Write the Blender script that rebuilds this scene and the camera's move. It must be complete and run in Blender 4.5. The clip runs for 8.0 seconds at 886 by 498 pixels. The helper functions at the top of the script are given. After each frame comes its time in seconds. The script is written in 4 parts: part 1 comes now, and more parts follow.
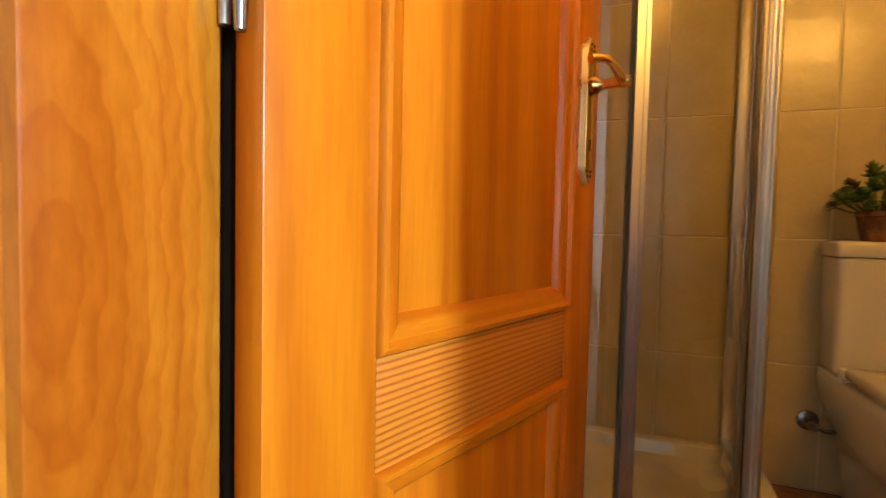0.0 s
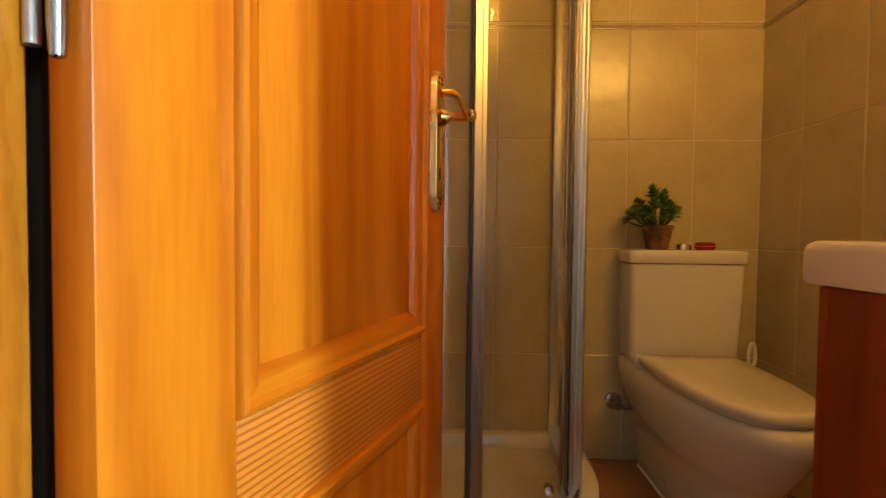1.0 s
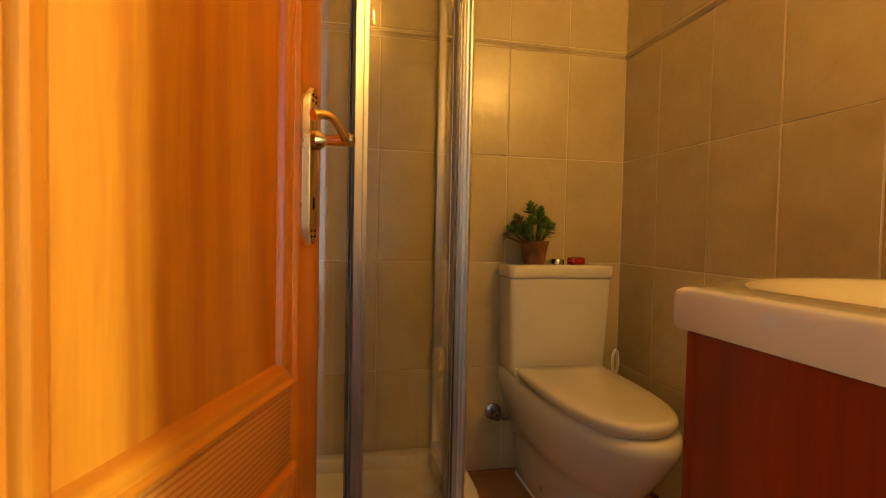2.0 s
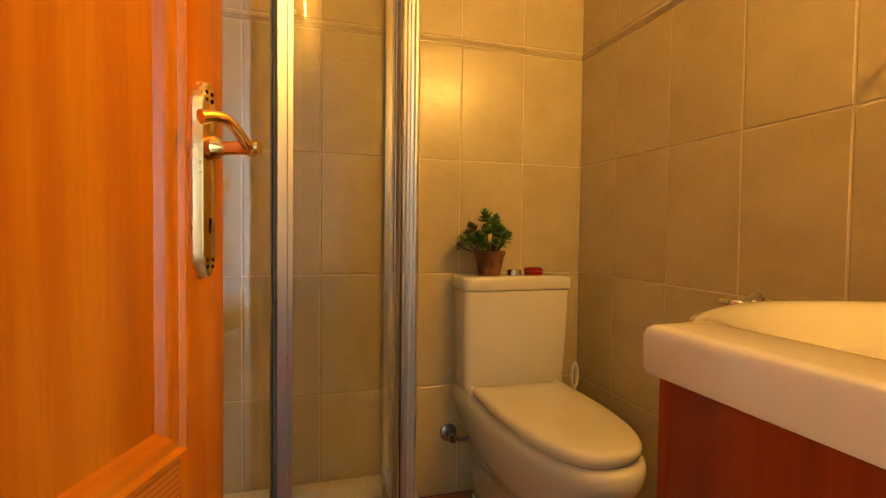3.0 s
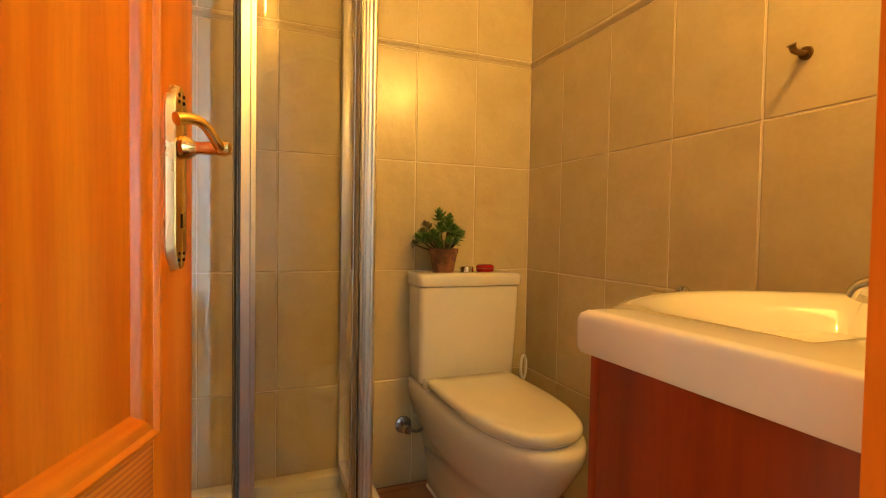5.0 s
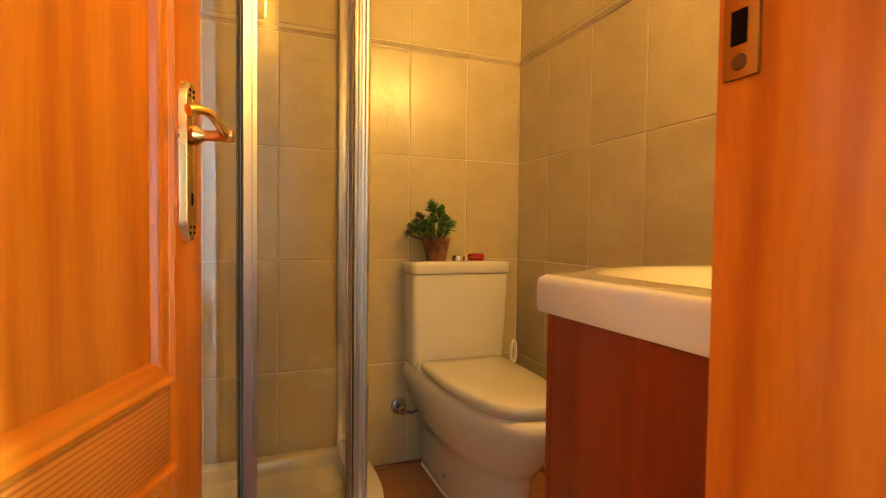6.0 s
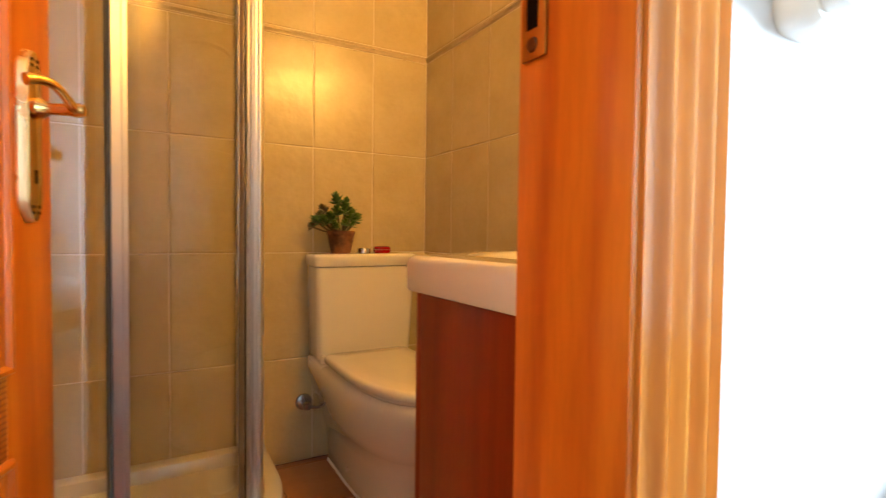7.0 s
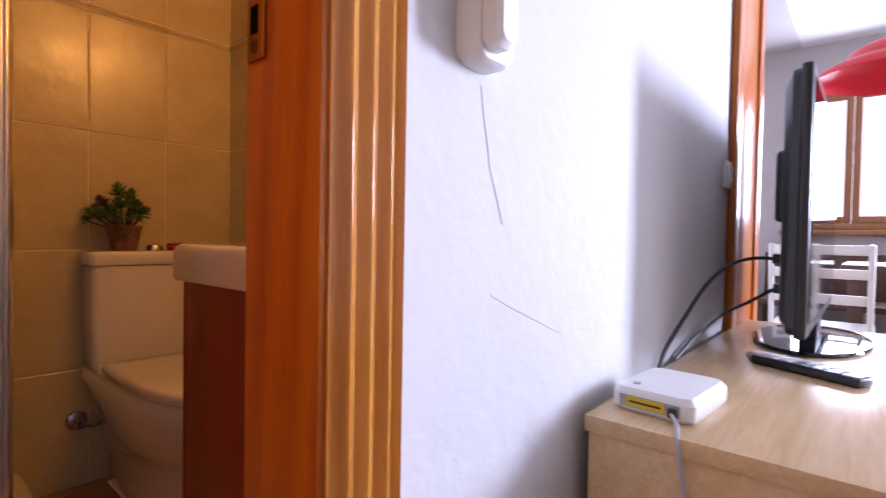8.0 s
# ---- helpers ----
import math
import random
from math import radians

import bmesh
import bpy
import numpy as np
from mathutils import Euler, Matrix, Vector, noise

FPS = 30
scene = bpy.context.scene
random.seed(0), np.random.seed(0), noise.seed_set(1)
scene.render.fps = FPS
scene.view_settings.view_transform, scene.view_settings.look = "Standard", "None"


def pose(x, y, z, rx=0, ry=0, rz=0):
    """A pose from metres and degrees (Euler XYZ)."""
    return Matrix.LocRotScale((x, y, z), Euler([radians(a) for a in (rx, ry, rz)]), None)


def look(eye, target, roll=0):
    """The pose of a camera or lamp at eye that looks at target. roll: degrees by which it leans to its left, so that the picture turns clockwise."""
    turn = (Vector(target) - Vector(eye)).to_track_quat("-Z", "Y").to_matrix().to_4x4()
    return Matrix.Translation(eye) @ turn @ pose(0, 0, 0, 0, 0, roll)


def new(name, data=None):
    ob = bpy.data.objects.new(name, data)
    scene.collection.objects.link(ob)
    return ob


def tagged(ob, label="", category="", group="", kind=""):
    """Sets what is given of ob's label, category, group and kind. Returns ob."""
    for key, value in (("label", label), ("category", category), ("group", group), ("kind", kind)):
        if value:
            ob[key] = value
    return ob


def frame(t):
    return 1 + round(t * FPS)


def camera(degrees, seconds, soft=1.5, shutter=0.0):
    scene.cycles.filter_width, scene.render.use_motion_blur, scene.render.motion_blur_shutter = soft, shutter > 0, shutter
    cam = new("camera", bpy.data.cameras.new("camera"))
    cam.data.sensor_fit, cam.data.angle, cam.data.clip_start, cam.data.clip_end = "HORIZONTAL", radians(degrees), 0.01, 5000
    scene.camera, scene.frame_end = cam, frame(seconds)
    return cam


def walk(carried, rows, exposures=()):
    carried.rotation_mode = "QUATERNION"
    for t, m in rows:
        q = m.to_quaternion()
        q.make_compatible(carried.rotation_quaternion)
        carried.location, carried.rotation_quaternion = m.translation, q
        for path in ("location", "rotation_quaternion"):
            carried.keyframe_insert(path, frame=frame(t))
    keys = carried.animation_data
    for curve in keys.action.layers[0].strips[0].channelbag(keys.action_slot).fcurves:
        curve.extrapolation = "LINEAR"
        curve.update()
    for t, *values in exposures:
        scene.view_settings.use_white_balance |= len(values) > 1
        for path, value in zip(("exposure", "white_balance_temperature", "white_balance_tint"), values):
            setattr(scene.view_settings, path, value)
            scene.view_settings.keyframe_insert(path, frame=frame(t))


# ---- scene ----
cam = camera(83.9, 8.0, soft=1.0, shutter=0.3)
PATH = [
    (0, (0.295, 0.434, 0.797), (-0.401, 2.307, 0.707), 1.3),
    (0.5, (0.268, 0.433, 0.804), (-0.06, 2.405, 0.736), 1.2),
    (1, (0.267, 0.433, 0.833), (0.206, 2.431, 0.767), 0.6),
    (1.5, (0.264, 0.45, 0.865), (0.494, 2.435, 0.795), 1.0),
    (3, (0.336, 0.608, 0.924), (0.898, 2.527, 0.859), 0.7),
    (3.5, (0.361, 0.621, 0.928), (1.018, 2.509, 0.86), 0.7),
    (4, (0.36, 0.615, 0.927), (1.074, 2.482, 0.862), 0.8),
    (5.5, (0.295, 0.502, 0.906), (1.036, 2.358, 0.842), 1.0),
    (6, (0.313, 0.45, 0.885), (1.042, 2.311, 0.821), 0.7),
    (6.5, (0.343, 0.41, 0.871), (1.119, 2.253, 0.807), 0.5),
    (7, (0.38, 0.398, 0.86), (1.373, 2.133, 0.798), 0.7),
    (7.5, (0.427, 0.364, 0.857), (1.711, 1.896, 0.803), 0.7),
    (7.8, (0.42, 0.322, 0.85), (1.849, 1.72, 0.796), 1.1),
    (8, (0.411, 0.288, 0.843), (1.922, 1.598, 0.799), 1.0),
]
EXPOSURES = [(0.0, -0.92, 7200, 20), (0.5, -1.0, 7100, 17), (1.5, -1.0, 7000, 16), (3.0, -0.38, 7000, 12), (3.5, -0.18, 6900, 10), (4.0, -0.1, 6700, 10), (5.5, -0.13, 6600, 10), (6.5, -0.06, 6450, 12), (7.0, -0.1, 6550, 22), (7.5, -0.42, 6650, 38), (8.0, -1.43, 6800, 56)]
walk(cam, [(t, look(eye, target, roll)) for t, eye, target, roll in PATH], EXPOSURES)

# ---- light ----
world = bpy.data.worlds.new("sky")
scene.world = world
world.use_nodes = True
wn = world.node_tree
sky = wn.nodes.new("ShaderNodeTexSky")
sky.sky_type = "NISHITA"
sky.sun_disc = False
sky.sun_elevation, sky.sun_rotation = radians(40), radians(150)
wn.nodes["Background"].inputs["Strength"].default_value = 0.12
wn.links.new(sky.outputs[0], wn.nodes["Background"].inputs["Color"])


def area(name, eye, target, sx, sy, watts, colour):
    d = bpy.data.lights.new(name, "AREA")
    d.shape, d.size, d.size_y, d.energy, d.color = "RECTANGLE", sx, sy, watts, colour
    ob = new(name, d)
    ob.matrix_world = look(eye, target)
    return ob


def bulb_light(name, place, watts, colour, radius):
    d = bpy.data.lights.new(name, "POINT")
    d.energy, d.color, d.shadow_soft_size = watts, colour, radius
    ob = new(name, d)
    ob.location = place
    return ob


DAY = (0.56, 0.86, 1.0)
WARM = (1.0, 0.53, 0.088)
area("daylight_garden_window", (4.93, -2.25, 1.5), (0.0, -1.6, 1.2), 0.55, 1.3, 1300, DAY)
area("daylight_dining_window", (4.93, 0.40, 1.5), (0.0, 0.2, 1.3), 0.7, 0.95, 110, DAY)
LAMP_Y, LAMP_Z = 0.83, 1.83
for lx in (1.08, 1.27):
    bulb_light("vanity_bulb_light", (lx, LAMP_Y, LAMP_Z), 9.0, WARM, 0.018)

# ---- materials ----


def mat(name, colour, rough=0.5, metal=0.0, **more):
    m = bpy.data.materials.new(name)
    m.use_nodes = True
    b = m.node_tree.nodes["Principled BSDF"]
    b.inputs["Base Color"].default_value = (*colour, 1)
    b.inputs["Roughness"].default_value = rough
    b.inputs["Metallic"].default_value = metal
    for k, v in more.items():
        b.inputs[k.replace("_", " ")].default_value = v
    return m


def nodes_of(m):
    return m.node_tree.nodes, m.node_tree.links, m.node_tree.nodes["Principled BSDF"]


def coords(m, scale, space="Object", rot=(0, 0, 0)):
    n, l, b = nodes_of(m)
    tc, mp = n.new("ShaderNodeTexCoord"), n.new("ShaderNodeMapping")
    mp.inputs["Scale"].default_value = scale
    mp.inputs["Rotation"].default_value = rot
    l.new(tc.outputs[space], mp.inputs["Vector"])
    return mp.outputs["Vector"]


def noise_tex(m, vec, scale, detail=4, rough=0.55, distortion=0.0):
    n, l, b = nodes_of(m)
    t = n.new("ShaderNodeTexNoise")
    t.inputs["Scale"].default_value, t.inputs["Detail"].default_value = scale, detail
    t.inputs["Roughness"].default_value, t.inputs["Distortion"].default_value = rough, distortion
    if vec is not None:
        l.new(vec, t.inputs["Vector"])
    return t.outputs["Fac"]


def ramp(m, fac, *stops):
    n, l, b = nodes_of(m)
    r = n.new("ShaderNodeValToRGB")
    e = r.color_ramp.elements
    while len(e) < len(stops):
        e.new(0.5)
    for el, (p, c) in zip(e, stops):
        el.position, el.color = p, (*c, 1)
    l.new(fac, r.inputs["Fac"])
    return r.outputs["Color"]


def mix(m, fac, a, c, blend="MIX"):
    n, l, b = nodes_of(m)
    x = n.new("ShaderNodeMix")
    x.data_type, x.blend_type = "RGBA", blend
    for sock, v in (("Factor", fac), ("A", a), ("B", c)):
        ins = [i for i in x.inputs if i.name == sock and i.type == ("VALUE" if sock == "Factor" else "RGBA")][0]
        if isinstance(v, (int, float)):
            ins.default_value = v
        elif isinstance(v, tuple):
            ins.default_value = (*v, 1)
        else:
            l.new(v, ins)
    return [o for o in x.outputs if o.type == "RGBA"][0]


def bump(m, height, strength, distance=0.01):
    n, l, b = nodes_of(m)
    bp = n.new("ShaderNodeBump")
    bp.inputs["Strength"].default_value, bp.inputs["Distance"].default_value = strength, distance
    l.new(height, bp.inputs["Height"])
    old = b.inputs["Normal"]
    if old.is_linked:
        l.new(old.links[0].from_socket, bp.inputs["Normal"])
    l.new(bp.outputs["Normal"], old)


def object_random(m):
    n, l, b = nodes_of(m)
    return n.new("ShaderNodeObjectInfo").outputs["Random"]


def shifted(m, vec, amount):
    """The coordinates moved by each object's own random amount, so that alike boards differ."""
    n, l, b = nodes_of(m)
    add, mul = n.new("ShaderNodeVectorMath"), n.new("ShaderNodeMath")
    mul.operation = "MULTIPLY"
    mul.inputs[1].default_value = amount
    l.new(object_random(m), mul.inputs[0])
    l.new(vec, add.inputs[0])
    l.new(mul.outputs[0], add.inputs[1])
    return add.outputs[0]


def pine(name, axis, light, dark, contrast=1.0, rough=0.3, knots=0.0, bands=7.0, stretch=0.07, coat=0.1, ring_scale=11.0, ring_stretch=0.042):
    """Lacquered pine with the grain along one axis of the object."""
    m = mat(name, light, rough, 0, Coat_Weight=coat, Coat_Roughness=0.15, Specular_IOR_Level=0.35)
    n, l, b = nodes_of(m)
    sc = [1.0, 1.0, 1.0]
    sc[axis] = stretch
    v = shifted(m, coords(m, tuple(sc)), 11.0)
    wide = noise_tex(m, v, bands, 3, 0.5, 0.7)
    fine = noise_tex(m, v, 150, 4, 0.6)
    blot = noise_tex(m, shifted(m, coords(m, (1, 1, 1)), 5.0), 2.6, 3, 0.5)
    rings = n.new("ShaderNodeTexWave")
    rings.wave_type, rings.bands_direction = "BANDS", "DIAGONAL"
    rings.inputs["Scale"].default_value = ring_scale
    rings.inputs["Distortion"].default_value = 9.0
    rings.inputs["Detail"].default_value = 2.0
    rings.inputs["Detail Scale"].default_value = 0.7
    rsc = [1.0, 1.0, 1.0]
    rsc[axis] = ring_stretch
    l.new(shifted(m, coords(m, tuple(rsc)), 3.0), rings.inputs["Vector"])
    mid = tuple(0.6 * p + 0.4 * q for p, q in zip(light, dark))
    col = ramp(m, wide, (0.30, light), (0.58, mid), (0.92, dark))
    ring_col = ramp(m, rings.outputs["Fac"], (0.30, (1, 1, 1)), (0.95, tuple(q / max(p, 0.001) for p, q in zip(light, dark))))
    col = mix(m, min(1.0, 0.45 * contrast), col, ring_col, "MULTIPLY")
    col = mix(m, 0.35, col, ramp(m, fine, (0.35, (0.70, 0.60, 0.5)), (0.6, (1, 1, 1))), "MULTIPLY")
    col = mix(m, min(1.0, 0.40 * contrast), col, ramp(m, blot, (0.32, (0.72, 0.55, 0.40)), (0.62, (1, 1, 1))), "MULTIPLY")
    if knots:
        ksc = [1.0, 1.0, 1.0]
        ksc[axis] = 0.45
        kv = coords(m, tuple(ksc))
        wob = n.new("ShaderNodeVectorMath")
        wob.operation = "MULTIPLY_ADD"
        nz = n.new("ShaderNodeTexNoise")
        nz.inputs["Scale"].default_value = 9.0
        l.new(kv, nz.inputs["Vector"])
        l.new(nz.outputs["Color"], wob.inputs[0])
        wob.inputs[1].default_value = (0.05, 0.05, 0.05)
        l.new(kv, wob.inputs[2])
        vor = n.new("ShaderNodeTexVoronoi")
        vor.inputs["Scale"].default_value = 6.5
        l.new(wob.outputs[0], vor.inputs["Vector"])
        kd = ramp(m, vor.outputs["Distance"], (0.06, (0.45, 0.24, 0.12)), (0.22, (0.72, 0.5, 0.32)), (0.5, (1, 1, 1)))
        col = mix(m, knots, col, kd, "MULTIPLY")
    l.new(col, b.inputs["Base Color"])
    bump(m, fine, 0.08, 0.002)
    return m


PINE_L, PINE_D = (0.62, 0.182, 0.009), (0.43, 0.082, 0.003)
M_PINE = pine("lacquered_pine_upright", 2, PINE_L, PINE_D)
M_PINE_ALONG = pine("lacquered_pine_lengthwise", 0, PINE_L, PINE_D)
M_PINE_KNOT = pine("knotty_lacquered_pine", 2, (0.62, 0.225, 0.020), (0.44, 0.115, 0.009), 0.7, 0.32, 0.30, 4.5, 0.30, 0.1, 15.0, 0.05)


def cathedral(m, centre, tilt, scale):
    """Arched growth rings round a knot: rings of a trunk that leans through the board."""
    n, l, b = nodes_of(m)
    tc, mp = n.new("ShaderNodeTexCoord"), n.new("ShaderNodeMapping")
    t = radians(tilt)
    mp.inputs["Rotation"].default_value = (0, t, 0)
    mp.inputs["Location"].default_value = (-math.cos(t) * centre[0] - math.sin(t) * centre[2], -centre[1], 0)
    l.new(tc.outputs["Object"], mp.inputs["Vector"])
    wave = n.new("ShaderNodeTexWave")
    wave.wave_type, wave.rings_direction, wave.wave_profile = "RINGS", "Z", "SAW"
    for sock, v in (("Scale", scale), ("Distortion", 4.5), ("Detail", 2.0), ("Detail Scale", 1.1)):
        wave.inputs[sock].default_value = v
    l.new(mp.outputs[0], wave.inputs["Vector"])
    flat, ln = n.new("ShaderNodeVectorMath"), n.new("ShaderNodeVectorMath")
    flat.operation, ln.operation = "MULTIPLY", "LENGTH"
    flat.inputs[1].default_value = (1, 1, 0)
    l.new(mp.outputs[0], flat.inputs[0])
    l.new(flat.outputs[0], ln.inputs[0])
    add, wob = n.new("ShaderNodeMath"), n.new("ShaderNodeMath")
    wob.operation = "MULTIPLY"
    wob.inputs[1].default_value = 0.035
    l.new(noise_tex(m, coords(m, (1, 1, 0.4)), 14, 2), wob.inputs[0])
    l.new(ln.outputs["Value"], add.inputs[0])
    l.new(wob.outputs[0], add.inputs[1])
    heart = ramp(m, add.outputs[0], (0.022, (0.66, 0.42, 0.26)), (0.045, (0.80, 0.60, 0.45)), (0.085, (1, 1, 1)))
    lines = ramp(m, wave.outputs["Fac"], (0.35, (1, 1, 1)), (0.90, (0.84, 0.70, 0.56)), (1.0, (0.95, 0.9, 0.86)))
    col = mix(m, 0.75, b.inputs["Base Color"].links[0].from_socket, lines, "MULTIPLY")
    l.new(mix(m, 0.9, col, heart, "MULTIPLY"), b.inputs["Base Color"])


cathedral(M_PINE_KNOT, (-0.003, 0.616, 0.76), 15.0, 22.0)
M_JAMB = pine("deep_orange_pine", 2, (0.70, 0.20, 0.014), (0.48, 0.092, 0.006), 1.2, 0.28, 0.4, 7.0, 0.12, 0.1, 12.0, 0.045)
# Pine lightened to golden, for the strong daylight on the latch-side casing.
M_CASING = pine("daylit_casing_pine", 2, (0.82, 0.35, 0.06), (0.60, 0.18, 0.02), 1.0, 0.2, 0.0, 7.0, 0.07, 0.9)
M_VANITY = pine("cherry_veneer", 2, (0.25, 0.036, 0.006), (0.15, 0.017, 0.003), 0.8, 0.34)

# a rail of straight, closely ringed pine
M_RAIL = mat("ringed_pine_rail", PINE_L, 0.36, 0, Coat_Weight=0.1, Coat_Roughness=0.18)
n_, l_, b_ = nodes_of(M_RAIL)
wv = n_.new("ShaderNodeTexWave")
wv.wave_type, wv.bands_direction = "BANDS", "Z"
wv.inputs["Scale"].default_value = 42.0
wv.inputs["Distortion"].default_value = 3.0
wv.inputs["Detail"].default_value = 1.0
wv.inputs["Detail Scale"].default_value = 0.4
l_.new(coords(M_RAIL, (0.25, 1, 1)), wv.inputs["Vector"])
rc = ramp(M_RAIL, wv.outputs["Fac"], (0.2, (0.55, 0.165, 0.017)), (0.65, (0.49, 0.135, 0.011)), (1.0, (0.36, 0.075, 0.005)))
l_.new(rc, b_.inputs["Base Color"])
bump(M_RAIL, wv.outputs["Fac"], 0.06, 0.001)


def tile_mat(name, a, c, rough, wave=0.35):
    m = mat(name, a, rough, 0, Coat_Weight=0.25, Coat_Roughness=0.16)
    n, l, b = nodes_of(m)
    v = shifted(m, coords(m, (1, 1, 1)), 7.0)
    cloud = noise_tex(m, v, 6, 5, 0.6)
    speck = noise_tex(m, v, 70, 3, 0.6)
    col = ramp(m, cloud, (0.3, a), (0.7, c))
    col = mix(m, 0.2, col, ramp(m, speck, (0.35, (0.84, 0.82, 0.78)), (0.6, (1, 1, 1))), "MULTIPLY")
    tone = ramp(m, object_random(m), (0.0, (0.93, 0.93, 0.92)), (1.0, (1.0, 1.0, 1.0)))
    col = mix(m, 1.0, col, tone, "MULTIPLY")
    l.new(col, b.inputs["Base Color"])
    bump(m, noise_tex(m, v, 8, 1, 0.4), wave, 0.010)
    bump(m, noise_tex(m, v, 24, 2, 0.5), wave, 0.005)
    bump(m, speck, 0.04, 0.001)
    return m


M_TILE = tile_mat("cream_wall_tile", (0.51, 0.415, 0.245), (0.58, 0.485, 0.305), 0.27, 0.5)
M_TRIM = tile_mat("cream_border_tile", (0.57, 0.47, 0.31), (0.62, 0.52, 0.36), 0.22, 0.1)
M_GROUT = mat("grout", (0.66, 0.58, 0.42), 0.8)
M_TERRA = tile_mat("terracotta_floor_tile", (0.34, 0.13, 0.05), (0.44, 0.19, 0.08), 0.35, 0.25)
M_TERRA_GROUT = mat("dark_grout", (0.16, 0.08, 0.045), 0.9)
M_HALLTILE = tile_mat("beige_hall_tile", (0.23, 0.14, 0.085), (0.28, 0.18, 0.115), 0.3, 0.1)
n_, l_, b_ = nodes_of(M_HALLTILE)
bk_ = n_.new("ShaderNodeTexBrick")
bk_.offset = 0.0
for sock_, val_ in (("Scale", 1.0), ("Brick Width", 0.33), ("Row Height", 0.33), ("Mortar Size", 0.004)):
    bk_.inputs[sock_].default_value = val_
for sock_, val_ in (("Color1", (1, 1, 1, 1)), ("Color2", (0.9, 0.9, 0.9, 1)), ("Mortar", (0.45, 0.42, 0.4, 1))):
    bk_.inputs[sock_].default_value = val_
l_.new(coords(M_HALLTILE, (1, 1, 1)), bk_.inputs["Vector"])
l_.new(mix(M_HALLTILE, 1.0, b_.inputs["Base Color"].links[0].from_socket, bk_.outputs["Color"], "MULTIPLY"), b_.inputs["Base Color"])


def plaster(name, colour, strength=0.25):
    m = mat(name, colour, 0.75)
    v = coords(m, (1, 1, 1))
    n, l, b = nodes_of(m)
    big = noise_tex(m, v, 1.4, 3)
    col = ramp(m, big, (0.3, tuple(c * 0.93 for c in colour)), (0.7, colour))
    l.new(col, b.inputs["Base Color"])
    bump(m, noise_tex(m, v, 14, 5, 0.6), strength, 0.01)
    return m


M_PLASTER = plaster("white_plaster", (0.61, 0.60, 0.61))
M_CREAM = plaster("ochre_wall_paint", (0.42, 0.31, 0.20), 0.15)
M_LIVING = plaster("off_white_wall_paint", (0.66, 0.63, 0.61), 0.15)
# Grey holds the shade of the backlit window wall; the dining ceiling shares it.
M_DINING = plaster("backlit_shade_paint", (0.42, 0.38, 0.37), 0.15)
# Greyer than the bathroom ceiling, to cut daylight bounced out of the hall.
M_HALLCEIL = plaster("bounce_dimmed_ceiling", (0.58, 0.55, 0.54), 0.1)
M_CEILING = plaster("ceiling_paint", (0.76, 0.75, 0.74), 0.1)


def ceramic(name, colour, rough=0.06):
    m = mat(name, colour, rough, 0, Coat_Weight=0.8, Coat_Roughness=0.035)
    n, l, b = nodes_of(m)
    v = coords(m, (1, 1, 1))
    col = ramp(m, noise_tex(m, v, 5, 4), (0.3, tuple(c * 0.95 for c in colour)), (0.7, colour))
    l.new(col, b.inputs["Base Color"])
    bump(m, noise_tex(m, v, 12, 1), 0.015, 0.003)
    return m


M_CERAMIC = ceramic("white_vitreous_china", (0.74, 0.70, 0.62))
M_SEAT = ceramic("white_seat_plastic", (0.74, 0.69, 0.60), 0.07)


def metal(name, colour, rough):
    m = mat(name, colour, rough, 1.0)
    v = coords(m, (1, 1, 1))
    n, l, b = nodes_of(m)
    r = n.new("ShaderNodeMapRange")
    r.inputs["To Min"].default_value, r.inputs["To Max"].default_value = rough * 0.75, rough * 1.4
    l.new(noise_tex(m, v, 25, 4), r.inputs["Value"])
    l.new(r.outputs[0], b.inputs["Roughness"])
    return m


M_BRASS = metal("polished_brass", (0.83, 0.55, 0.20), 0.16)
# Brass paled for the lever plate's edge, where daylight from the hall reflects.
M_PLATE = metal("pale_sheen_brass", (0.88, 0.70, 0.40), 0.27)
M_OLD_BRASS = metal("worn_brass", (0.40, 0.18, 0.03), 0.5)
M_TARNISH = metal("tarnished_brass_screw", (0.14, 0.07, 0.03), 0.5)
M_CHROME = metal("chrome", (0.72, 0.72, 0.72), 0.07)
M_ALU = mat("satin_aluminium", (0.82, 0.80, 0.78), 0.34, 1.0)
bump(M_ALU, noise_tex(M_ALU, coords(M_ALU, (1, 1, 0.02)), 90, 2), 0.02, 0.001)
M_STEEL = metal("dull_steel", (0.45, 0.42, 0.40), 0.35)
# Dark chrome: the valve's reflection of the dark hall is put into its colour.
M_VALVE = metal("darkened_chrome", (0.36, 0.36, 0.38), 0.14)
# Near-black colour for the shade inside holes and the hinge gap.
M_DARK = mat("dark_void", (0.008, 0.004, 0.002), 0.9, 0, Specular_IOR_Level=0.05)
M_RUBBER = mat("grey_seal", (0.10, 0.10, 0.11), 0.6)
M_BROWN_SEAL = mat("brown_tinted_seal", (0.20, 0.14, 0.09), 0.3)
M_BLACK = mat("black_plastic", (0.018, 0.018, 0.022), 0.28)
M_BLACK_MATT = mat("black_cable_rubber", (0.03, 0.03, 0.035), 0.5)
M_SCREEN = mat("black_screen_glass", (0.008, 0.008, 0.012), 0.06)
M_WHITEPL = mat("white_plastic", (0.80, 0.80, 0.79), 0.3)
M_GREYPL = mat("grey_plastic", (0.42, 0.42, 0.44), 0.35)
M_SCRATCH = mat("grey_plaster_scratch", (0.53, 0.515, 0.53), 0.8)
M_YELLOW = mat("yellow_label_paper", (0.72, 0.50, 0.02), 0.55)
